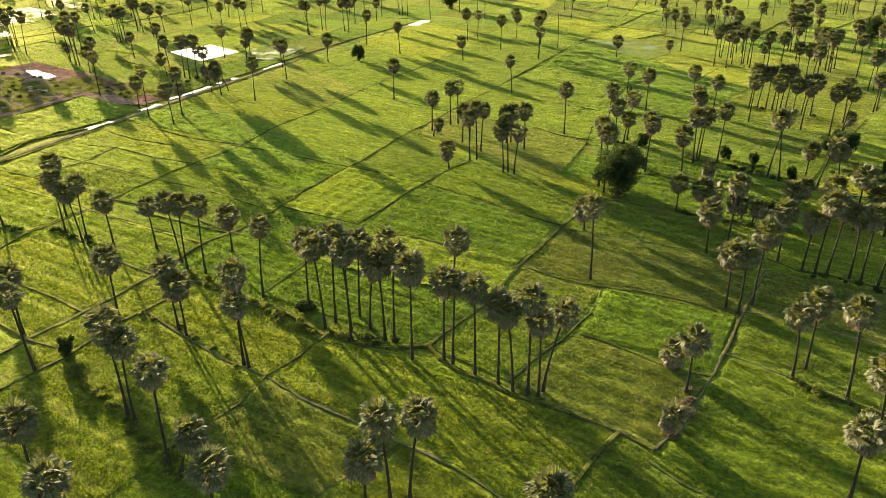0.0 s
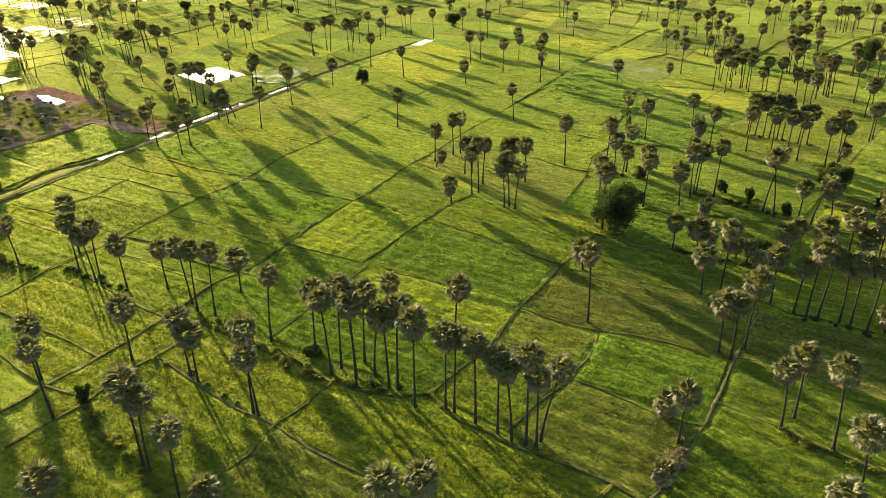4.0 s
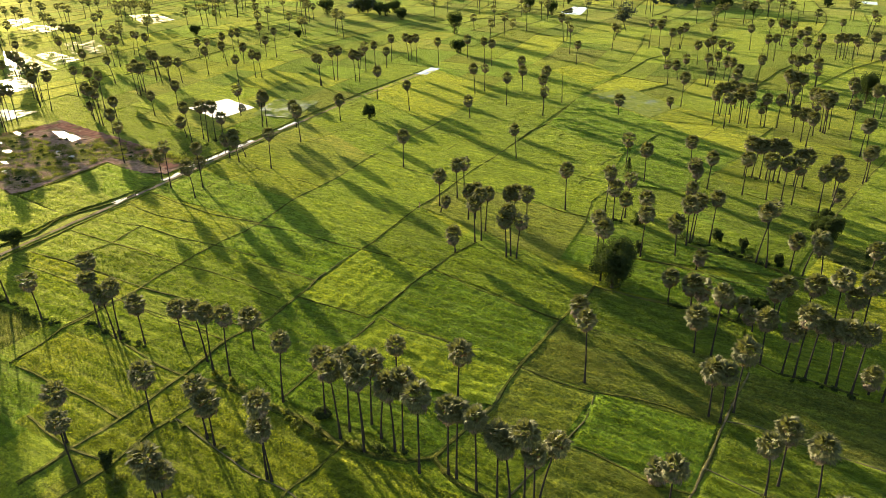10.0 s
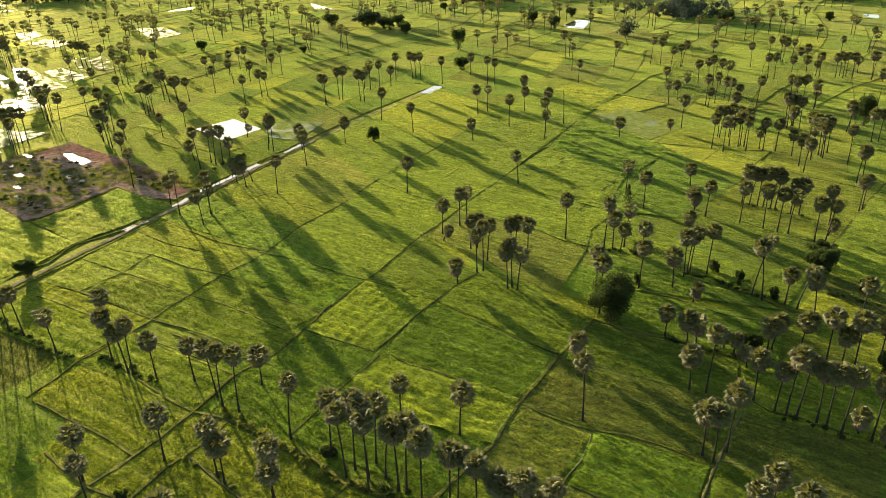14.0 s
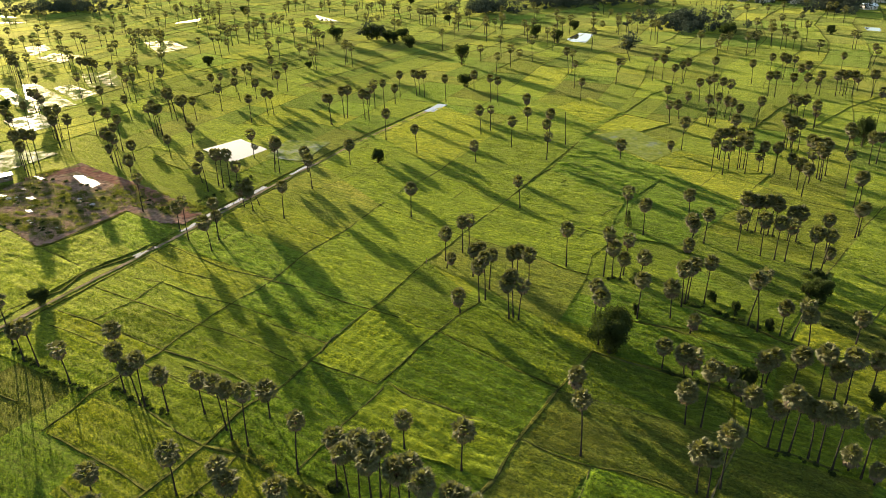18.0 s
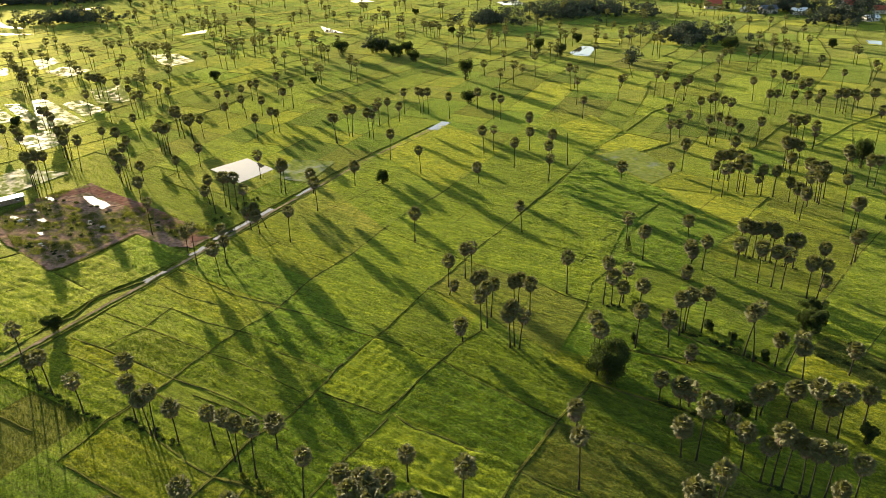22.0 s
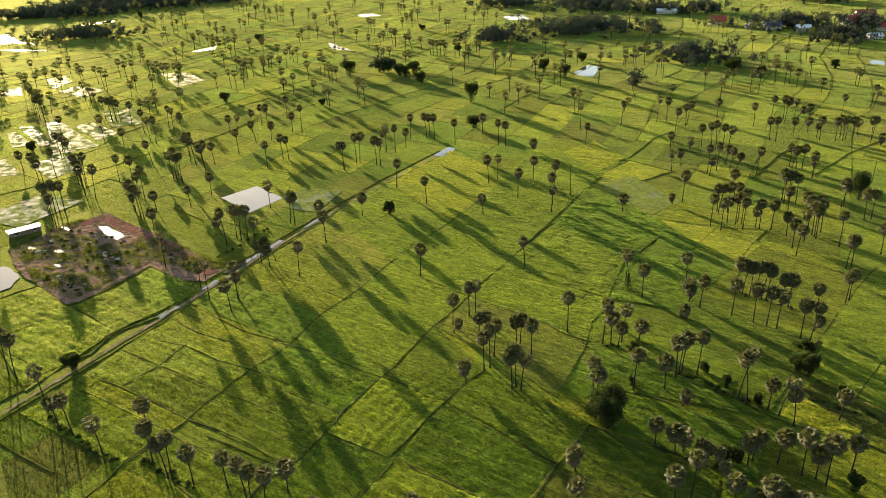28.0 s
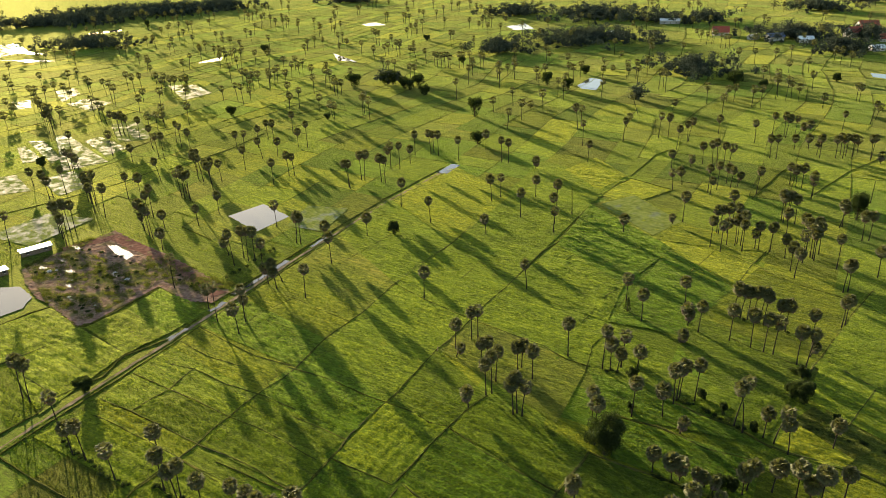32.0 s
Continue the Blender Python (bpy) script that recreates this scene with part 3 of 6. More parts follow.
dike(0.8, False, (-18.5, -66.9), (-10.8, -66.3), (-4.8, -65.6), (7.7, -67.2))
dike(0.7, False, (-5.2, -83.8), (-4.8, -65.6), (-4.1, -52.5), (-4.4, -38.1), (-3.5, -28.0), (-3.7, -16.4), (-4.8, -2.5))
dike(1, False, (-39.2, -38.4), (-33.2, -37.8), (-24.4, -37.1), (-17.7, -37.5), (-12.5, -38.0), (-4.4, -38.1), (8.4, -38.2), (18.3, -36.4), (25.0, -36.5), (44.0, -38.9), (57.5, -38.0), (68.9, -37.7), (91.2, -39.1))
dike(1, True, (91.2, -39.1), (109.0, -39.0), (135.9, -36.9), (158.3, -38.2))
dike(0.6, False, (-25.6, -76.1), (-24.8, -64.5), (-24.4, -51.6), (-24.4, -37.1), (-24.2, -25.1), (-23.9, -14.4), (-23.9, -8.0))
dike(0.7, False, (4.5, -76.6), (7.0, -66.5), (6.7, -51.0), (8.4, -38.2), (8.8, -22.3))
dike(0.8, False, (26.2, -85.2), (24.4, -69.6), (23.2, -54.2), (25.5, -36.9))
dike(0.6, False, (16.0, -84.3), (14.5, -69.2), (16.4, -52.8))
dike(0.8, False, (34.9, -71.5), (42.0, -72.6), (52.7, -70.6), (59.1, -68.9))
dike(0.6, False, (42.8, -71.9), (42.8, -52.1))
dike(0.8, False, (60.1, -83.8), (60.1, -67.3), (58.7, -52.3), (57.7, -37.6))
dike(0.7, False, (90.4, -38.6), (85.7, -21.8), (83.0, -4.4), (81.4, 5.7), (80.5, 17.7), (79.3, 31.4), (76.0, 41.1), (75.8, 50.3))
dike(0.6, False, (124.6, -16.4), (108.7, -16.8))
dike(0.7, False, (92.8, -70.4), (115.8, -68.3), (130.5, -67.2))
dike(0.7, False, (131.6, -82.9), (130.5, -68.5), (129.6, -53.3), (127.9, -39.1), (126.8, -20.3), (118.5, -1.2))
dike(0.6, False, (145.7, -87.6), (145.6, -68.5), (144.5, -57.8), (143.9, -41.4))
dike(1.2, False, (-19.5, -157.6), (-11.8, -155.9), (-1.5, -154.2), (6.2, -151.1), (2.3, -127.1), (6.3, -124.8), (20.1, -124.6), (38.9, -124.5), (36.3, -104.9), (37.5, -91.4))
dike(0.8, False, (2.6, -126.5), (-7.5, -125.2), (-17.2, -127.1), (-26.0, -129.7))
dike(0.8, True, (2.5, -122.8), (1.4, -108.9), (0.6, -95.6))
dike(0.8, True, (20.5, -121.5), (18.4, -106.7), (17.1, -93.5))
dike(1, False, (-52.0, -94.0), (-45.5, -93.5), (-33.6, -92.4), (-26.4, -94.8), (-12.2, -91.0), (-0.3, -95.0), (15.1, -89.4), (29.8, -90.8))
dike(0.7, False, (-25.6, -116.1), (-26.0, -101.7))
dike(0.7, False, (-50.9, -89.8), (-51.0, -83.3), (-50.9, -66.1), (-49.8, -51.8))
dike(1.2, False, (56.0, 63.9), (56.5, 69.8), (57.6, 77.0), (56.7, 84.4), (55.2, 90.9), (56.9, 102.4))
dike(1.3, False, (70.7, 78.8), (69.2, 86.6), (69.0, 96.1), (65.6, 104.1), (65.1, 110.0), (65.5, 116.9), (65.8, 123.6), (66.0, 128.9), (64.8, 133.7))
dike(0.7, False, (71.8, 49.6), (88.2, 46.9), (98.3, 48.8))
dike(0.7, False, (100.2, 38.6), (110.6, 39.4), (124.8, 40.4), (135.6, 44.1))
dike(0.6, False, (133.4, 13.2), (166.9, 19.5))
dike(0.6, False, (137.9, 31.5), (157.1, 36.6))
dike(0.9, False, (116.4, 49.7), (114.2, 57.8), (110.8, 70.8))
dike(0.9, False, (195.0, 89.4), (178.5, 85.9), (154.8, 82.9), (136.5, 77.6), (120.8, 75.0))
dike(0.8, False, (188.4, 70.6), (164.4, 65.8), (137.1, 60.5))
dike(0.8, False, (188.4, 70.6), (176.0, 91.7), (170.6, 101.7), (168.5, 111.9), (164.2, 129.9))
dike(1.1, False, (178.6, 129.8), (156.1, 123.7), (129.6, 117.7), (112.3, 113.7), (98.0, 112.3))
dike(0.8, False, (116.4, 87.9), (112.7, 98.4), (110.8, 109.2))
dike(0.7, False, (133.1, 87.2), (128.6, 105.5))
dike(0.8, False, (108.9, 131.2), (94.2, 126.9), (85.7, 124.6))
dike(0.7, False, (122.0, 111.4), (115.2, 121.7), (109.6, 131.2))
dike(0.8, False, (225.4, 4.1), (257.8, 12.2), (251.0, 36.5), (222.3, 23.2))
dike(0.8, False, (261.1, 10.6), (304.7, 14.0), (319.7, 19.0))
dike(0.8, False, (257.2, 75.2), (301.0, 82.5), (323.3, 88.2))
dike(0.8, False, (277.9, 102.4), (324.0, 116.3), (360.0, 132.5))
dike(0.8, False, (48.4, -267.3), (68.1, -260.3), (87.0, -254.9), (109.8, -250.1), (137.9, -249.3))
dike(0.9, False, (106.7, -308.9), (131.4, -291.7), (158.9, -302.3), (192.7, -305.3), (218.9, -304.8))
dike(0.8, False, (141.3, -242.8), (160.2, -241.1), (187.4, -238.6), (228.4, -243.8))


# ---------------------------------------------------------------- road, ditch and water
def ribbon(name, pts, width, mat, lift, rag=0.35):
    verts, faces = [], []
    line = []
    for (a0, b0), (a1, b1) in zip(pts, pts[1:]):
        k = max(2, int(math.hypot(a1 - a0, b1 - b0) / 3))
        line += [(a0 + (a1 - a0) * i / k, b0 + (b1 - b0) * i / k) for i in range(k)]
    line.append(pts[-1])
    for i, (a, b) in enumerate(line):
        x, y = field(a, b)
        (xa, ya), (xb, yb) = field(*line[max(0, i - 1)]), field(*line[min(len(line) - 1, i + 1)])
        s = Vector((-(yb - ya), xb - xa)).normalized()
        for side in (-1, 1):
            ww = width / 2 + rag * noise.noise((x * 0.25, y * 0.25, side * 4.0))
            verts.append((x + s.x * ww * side, y + s.y * ww * side, ground_height(x, y) + lift))
    for i in range(len(line) - 1):
        faces.append((2 * i, 2 * i + 1, 2 * i + 3, 2 * i + 2))
    return mesh_of(name, verts, faces, mat)


tagged(new("dirt_road", ribbon("dirt_road", [(-75, -87), (14, -88), (86, -91), (165, -92), (228, -88)], 1.3, SOIL, 0.26, 0.8)), "narrow pale dirt track on a dike between paddies", "dirt track", kind="structure")
for a0, a1, b, w in ((14, 23, -89.5, 2.2), (36, 44, -91, 2.0), (50, 70, -92.5, 2.2), (74, 84, -93, 2.4), (100, 112, -93, 1.5), (214, 232, -88, 6.0)):
    tagged(new("puddle", ribbon("puddle", [(a0, b), ((a0 + a1) / 2, b + 0.4), (a1, b)], w, WATER, 0.29, 0.9)), "shallow rain puddle lying on the dirt track", "puddle", "puddles")


def pond(corners, label, lift=0.15):
    """Still water in a four-cornered basin, its edge slightly uneven."""
    verts = []
    for (a0, b0), (a1, b1) in zip(corners, corners[1:] + corners[:1]):
        for i in range(8):
            x, y = field(a0 + (a1 - a0) * i / 8, b0 + (b1 - b0) * i / 8)
            r = 0.6 * noise.noise((x * 0.3, y * 0.3, 2.0))
            verts.append((x + r, y + r, lift))
    tagged(new("pond", mesh_of("pond", verts, [tuple(range(len(verts)))], WATER)), label, "pond", kind="structure")


pond([(107, -155), (128, -150), (122, -126), (100, -128)], "square pond of still water reflecting the bright sky")
pond([(-4.6, -191), (4.4, -186), (9, -179), (7, -166), (-0.2, -160), (-8.4, -162), (-17, -166)], "small murky pond beside a bare earth lot")
pond([(462, -93), (497, -93), (493, -79), (453, -73), (452, -85)], "far round pond between trees")
pond([(497, -394), (491, -381), (468, -339), (465, -362)], "far narrow pond reflecting the bright sky")
pond([(697, -500), (719, -490), (701, -459), (682, -480)], "far pond reflecting the bright sky")
pond([(397, -502), (429, -500), (411, -485), (389, -497)], "far pond reflecting the bright sky")
pond([(476, -826), (524, -816), (514, -799), (467, -807)], "far pond reflecting the bright sky")
pond([(752, -297), (785, -283), (743, -252), (725, -273)], "far pond beside a grove")
pond([(617, 124), (617, 136), (597, 136), (600, 126)], "far pond beside the village")


def flooded_material(name, open_to):
    """Standing water with rice coming through it in patches."""
    m, n, l, out = material(name)
    w, g = n.new("ShaderNodeBsdfPrincipled"), n.new("ShaderNodeBsdfDiffuse")
    w.inputs["Base Color"].default_value = (0.10, 0.09, 0.06, 1)
    w.inputs["Roughness"].default_value, w.inputs["Specular IOR Level"].default_value = 0.05, 0.6
    l.new(mix(n, l, ramp(n, l, noise_at(n, l, 0.9, 6, (2.5, 1, 1), radians(-31.5), 0.7), 0.36, 0.64), (0.085, 0.105, 0.018), (0.20, 0.215, 0.055)), g.inputs[0])
    x = n.new("ShaderNodeMixShader")
    l.new(ramp(n, l, noise_at(n, l, 0.16, 8, (1, 1, 1), 0, 0.68), open_to - 0.20, open_to + 0.06), x.inputs[0])
    l.new(w.outputs[0], x.inputs[1]), l.new(g.outputs[0], x.inputs[2])
    l.new(x.outputs[0], out.inputs[0])
    return m


FLOODED = flooded_material("flooded_rice", 0.50)
SODDEN = flooded_material("sodden_rice", 0.44)
WET = flooded_material("wet_rice", 0.41)


def flooded(corners, lift, mat):
    me = mesh_of("flooded_paddy", [(*field(a, b), lift) for a, b in corners], [tuple(range(len(corners)))], mat)
    tagged(new("flooded_paddy", me), "flooded paddy with bright standing water among rice", "flooded paddy", "flooded paddies", "structure")


for step, corners in enumerate(([(237, -520), (254, -516), (242, -489), (214, -473)], [(211, -464), (232, -467), (234, -431), (207, -422)], [(151, -382), (156, -373), (132, -292), (106, -301)],
                [(153, -349), (165, -347), (157, -306), (138, -302)], [(120, -378), (125, -376), (113, -333), (103, -341)], [(133, -387), (139, -376), (122, -328), (112, -323)],
                [(300, -735), (306, -735), (330, -669), (324, -665)], [(340, -800), (346, -800), (352, -720), (346, -720)], [(301, -439), (315, -418), (298, -376), (268, -378)], [(113, -119), (138, -127), (145, -105), (116, -99)],
                [(30, -245), (62, -245), (70, -216), (34, -214)], [(90, -300), (110, -296), (100, -262), (80, -264)], [(77, -330), (88, -322), (77, -287), (64, -297)], [(188, -368), (208, -357), (179, -309), (163, -323)], [(355, -860), (380, -840), (351, -763), (313, -758)], [(193, -516), (206, -509), (190, -480), (177, -489)])):
    flooded(corners, 0.16 + 0.004 * step, SODDEN if corners[0] in ((113, -119), (188, -368)) else FLOODED)
flooded([(213, 9), (233, 21), (210, 50), (188, 42)], 0.33, WET)


# ---------------------------------------------------------------- bare earth lot with a long shed
def outline(name, corners, mat, lift):
    return mesh_of(name, [(*field(a, b), lift) for a, b in corners], [tuple(range(len(corners)))], mat)


LOT = [(18, -193), (32, -195), (50, -193.5), (66, -192.5), (62.5, -167.5), (61, -145), (57.5, -124), (53.7, -102), (50.5, -95), (41, -95), (37, -105.5), (39, -125), (21, -125.5), (7, -125.5), (3, -128), (6.5, -152), (7.5, -165), (12, -180)]


def rough_lot(name, ring, mat, step=0.8):
    """Churned, lumpy ground inside an outline."""
    xs, ys = [p[0] for p in ring], [p[1] for p in ring]
    na, nb = int((max(xs) - min(xs)) / step) + 1, int((max(ys) - min(ys)) / step) + 1
    verts, faces = [], []
    for i in range(na + 1):
        for j in range(nb + 1):
            a, b = min(xs) + i * step, min(ys) + j * step
            ruts = 0.16 * noise.noise((a * 0.7, b * 0.28, 2.0)) + 0.22 * max(0.0, noise.noise((a * 0.35, b * 0.35, 6.0))) + 0.10 * noise.noise((a * 1.6, b * 1.6, 9.0))
            verts.append((*field(a, b), 0.27 + ruts))
    for i in range(na):
        for j in range(nb):
            a, b = min(xs) + (i + 0.5) * step, min(ys) + (j + 0.5) * step
            hits = sum((p[1] > b) != (q[1] > b) and a < p[0] + (q[0] - p[0]) * (b - p[1]) / (q[1] - p[1]) for p, q in zip(ring, ring[1:] + ring[:1]))
            if hits % 2:
                k = i * (nb + 1) + j
                faces.append((k, k + nb + 1, k + nb + 2, k + 1))
    return mesh_of(name, verts, faces, mat)


tagged(new("earth_lot", rough_lot("earth_lot", LOT, BARE)), "bare reddish earth lot with scrub, newly cleared", "earth lot", kind="structure")
tagged(new("mud_pool", outline("mud_pool", [(53, -180), (55.5, -176), (54.2, -171), (54, -165), (52.5, -159.5), (48, -159), (48.8, -165), (49.5, -170)], MUDDY, 0.42)), "shallow silty pool on the cleared lot", "pool", kind="structure")
for a, b, r in ((36, -150, 1.6), (28, -172, 1.8), (33, -186, 1.4), (20, -160, 1.2), (14, -150, 1.0), (50, -140, 1.5), (44, -192, 1.9), (24, -186, 1.5)):
    ring = [(a + 0.7 * r * math.sin(k * 0.9) * (1 + 0.4 * math.sin(3.1 * k + a)), b + 2.2 * r * math.cos(k * 0.9) * (1 + 0.4 * math.sin(2.3 * k + b))) for k in range(7)]
    tagged(new("mud_puddle", outline("mud_puddle", ring, MUDDY, 0.40)), "shallow muddy puddle on the bare earth lot", "puddle", "mud puddles")
tagged(new("earth_track", ribbon("earth_track", [(40, -196), (61, -186), (59, -163), (55, -130), (47, -97)], 6.0, CHURNED, 0.36, 1.8)), "churned reddish earth track along the cleared lot", "earth track", kind="structure")
rng = random.Random(8)
for _ in range(34):
    a, b = rng.uniform(10, 56), rng.uniform(-192, -112)
    if (b > -132 and a < 45) or a < 6 + max(0.0, -150 - b) * 0.4:
        continue
    (hx, hy), r = field(a, b), rng.uniform(0.5, 1.5)
    ring = [(r * (1 + 0.3 * rng.uniform(-1, 1)) * k * math.cos(w * 0.7), r * (1 + 0.3 * rng.uniform(-1, 1)) * k * math.sin(w * 0.7), z * r) for k, z in ((1.0, -0.05), (0.62, 0.3)) for w in range(9)]
    faces = [(k, (k + 1) % 9, 9 + (k + 1) % 9, 9 + k) for k in range(9)] + [(9 + k, 9 + (k + 1) % 9, 18) for k in range(9)]
    heap = new("dirt_mound", mesh_of("dirt_mound", ring + [(0.1, 0.0, 0.45 * r)], faces, rng.choice((BARE, BARE, SAND)), True))
    heap.matrix_basis = pose(hx, hy, 0.26)
    tagged(heap, "small tipped mound of loose earth on the cleared lot", "dirt mound", "dirt mounds")
def box(verts, faces, x0, x1, y0, y1, z0, z1):
    k = len(verts)
    verts += [(x, y, z) for z in (z0, z1) for x, y in ((x0, y0), (x1, y0), (x1, y1), (x0, y1))]
    faces += [(k, k + 3, k + 2, k + 1), (k + 4, k + 5, k + 6, k + 7), (k, k + 1, k + 5, k + 4), (k + 1, k + 2, k + 6, k + 5), (k + 2, k + 3, k + 7, k + 6), (k + 3, k, k + 4, k + 7)]


def block(*dims):
    v, f = [], []
    box(v, f, *dims)
    return v, f


METAL_ROOF = rough_stuff("metal_roof", (0.62, 0.62, 0.60), (0.75, 0.75, 0.73), 0.8, 0.35, 0.02, wear=(0.5, 0.48, 0.45), spec=0.6)
RED_ROOF = rough_stuff("red_roof", (0.24, 0.05, 0.03), (0.36, 0.10, 0.07), 1.5, 0.6, 0.05, wear=(0.2, 0.08, 0.06))
BLUE_ROOF = rough_stuff("blue_roof", (0.05, 0.08, 0.16), (0.09, 0.13, 0.25), 1.0, 0.45, 0.03, wear=(0.12, 0.14, 0.18))
PLASTER = rough_stuff("plaster", (0.45, 0.40, 0.34), (0.62, 0.57, 0.50), 0.8, 0.9, 0.02, wear=(0.35, 0.3, 0.25))
DARK = rough_stuff("dark_opening", (0.02, 0.02, 0.02), (0.05, 0.045, 0.04), 2.0, 0.6, 0.01)
PLANK = rough_stuff("plank", (0.10, 0.07, 0.05), (0.22, 0.16, 0.11), 2.0, 0.85, 0.03, (1, 1, 3))


def house(x, y, turn, wide, deep, wall_h, roof_h, roof_mat, words, name="house", wall_mat=None):
    root = new(name)
    root.matrix_basis = pose(x, y, ground_height(x, y), 0, 0, turn)
    w, d = wide / 2, deep / 2
    v, f = block(-w, w, -d, d, 0, wall_h)
    for s in (-w, w):
        k = len(v)
        v += [(s, -d, wall_h), (s, d, wall_h), (s, 0, wall_h + roof_h * 0.93)]
        f.append((k, k + 1, k + 2) if s > 0 else (k, k + 2, k + 1))
    child("wall", mesh_of("wall", v, f, wall_mat or PLASTER), root)
    for side in (-1, 1):
        e = 0.7
        drop = roof_h * e / d
        o0, o1, up = side * (d + e), 0.0, wall_h
        v = [(-w - e, o0, up - drop), (w + e, o0, up - drop), (w + e, o1, up + roof_h), (-w - e, o1, up + roof_h)]
        v += [(q[0], q[1], q[2] + 0.14) for q in v]
        f = [(0, 1, 2, 3), (4, 7, 6, 5), (0, 4, 5, 1), (1, 5, 6, 2), (2, 6, 7, 3), (3, 7, 4, 0)]
        child("roof", mesh_of("roof", v, f, roof_mat), root)
    child("door", mesh_of("door", *block(-0.5, 0.5, -d - 0.05, -d + 0.05, 0.05, 2.1), PLANK), root)
    for cx in (-w * 0.6, w * 0.6):
        win = child("window", mesh_of("window", *block(cx - 0.7, cx + 0.7, -d - 0.04, -d + 0.04, 1.0, 2.1), DARK), root)
        child("sill", mesh_of("sill", *block(cx - 0.85, cx + 0.85, -d - 0.2, -d + 0.02, 0.9, 0.99), PLASTER), win)
    tagged(root, words, "house" if name == "house" else "shed")


def build_houses():
    house(*field(32, -205), 43, 12.5, 4.0, 2.4, 0.2, METAL_ROOF, "long low shed with a pale metal roof on bare earth", "shed", PLANK)
    house(*field(10, -198), 50, 7, 4.5, 2.4, 0.22, METAL_ROOF, "small shed with a pale metal roof beside a pond", "shed", PLANK)
    house(288, 866, -10, 17, 11, 4, 5.5, RED_ROOF, "house with a steep brown-red roof at the village edge")
    house(331, 818, 12, 17, 10, 5, 3.2, BLUE_ROOF, "house with a dull blue roof among trees")
    house(358, 803, -8, 14, 9, 4, 2.6, METAL_ROOF, "house with a pale metal roof among trees")
    house(423, 832, 20, 20, 13, 6, 5, RED_ROOF, "large house with a bright red tiled roof")
    house(457, 876, 5, 22, 12, 6, 5, RED_ROOF, "large house with a red tiled roof among trees")
    house(440, 795, -15, 16, 10, 4, 4, RED_ROOF, "house with a red roof among trees")
    house(403, 744, 10, 13, 8, 3.5, 2.4, METAL_ROOF, "low house with a pale metal roof behind bushes")
    house(255, 967, -5, 24, 10, 4, 2.5, METAL_ROOF, "long house with a pale metal roof beyond the fields")
    house(312, 830, 30, 10, 7, 3.5, 2.2, METAL_ROOF, "small house with a grey metal roof among trees")
    house(378, 770, -20, 11, 8, 3.5, 2.4, METAL_ROOF, "small house with a grey metal roof among trees")
    house(168, 885, 15, 10, 7, 3.2, 2.2, METAL_ROOF, "small house with a pale roof beside a grove")


build_houses()


# ---------------------------------------------------------------- palms
# palms: x, y, height of the crown, lean of the crown in x; ordered from the near dikes outwards
PALMS_1 = [
    (11.2, 52.4, 9.7, -1.1), (-40.6, 54.8, 9.9, 0.9), (-24.5, 55.9, 10.1, 0.7), (-8.7, 58.0, 9.0, 0.1), (45.3, 60.6, 9.3, -0.3), (-6.3, 60.9, 12.0, -0.7),
    (-4.2, 61.2, 12.1, 1.4), (-48.1, 64.2, 9.7, 0.5), (-31.5, 66.0, 6.1, 2.1), (-33.2, 67.1, 14.3, 0.3), (51.9, 67.8, 11.9, -1.1), (29.3, 71.7, 3.0, -0.9),
    (-40.7, 75.8, 12.6, 0.5), (-42.0, 76.8, 14.4, -0.2), (53.8, 78.1, 14.0, -1.2), (12.7, 79.9, 12.0, -0.2), (32.9, 80.2, 8.7, 0.1), (11.3, 80.3, 15.2, -0.1),
    (9.3, 80.8, 13.2, -1.1), (13.4, 80.9, 12.9, 2.5), (48.4, 82.7, 10.6, -0.8), (7.4, 82.7, 13.0, 0.0), (4.3, 85.0, 14.3, -0.2), (51.5, 85.2, 11.1, -0.2),
]
PALMS_2 = [
    (32.9, 86.4, 2.7, -0.2), (-28.5, 87.6, 10.8, -0.7), (-59.8, 87.7, 12.7, -0.5), (1.2, 87.9, 13.7, 0.4), (-29.4, 88.2, 15.2, 0.4), (-0.1, 88.6, 13.3, 0.2),
    (-4.8, 89.2, 15.3, 0.2), (-7.7, 94.1, 14.9, 0.5), (-14.3, 94.1, 15.6, -0.1), (-9.1, 94.4, 13.6, -0.5), (-40.4, 96.5, 9.1, -0.1), (-14.7, 97.5, 15.4, -0.8),
    (-66.6, 97.7, 10.5, 0.4), (-11.7, 97.7, 10.8, 1.0), (-18.8, 97.9, 14.4, -0.8), (-13.7, 101.4, 13.4, 0.6), (-42.1, 98.2, 11.3, -0.4), (-17.4, 99.7, 15.7, 0.6),
    (47.7, 100.8, 10.5, -0.2), (46.2, 102.3, 10.0, -0.2), (-53.4, 102.5, 10.6, 0.2), (51.0, 103.4, 13.0, 0.4), (-22.3, 103.7, 12.9, 0.5), (80.3, 104.1, 3.5, 0.1),
]
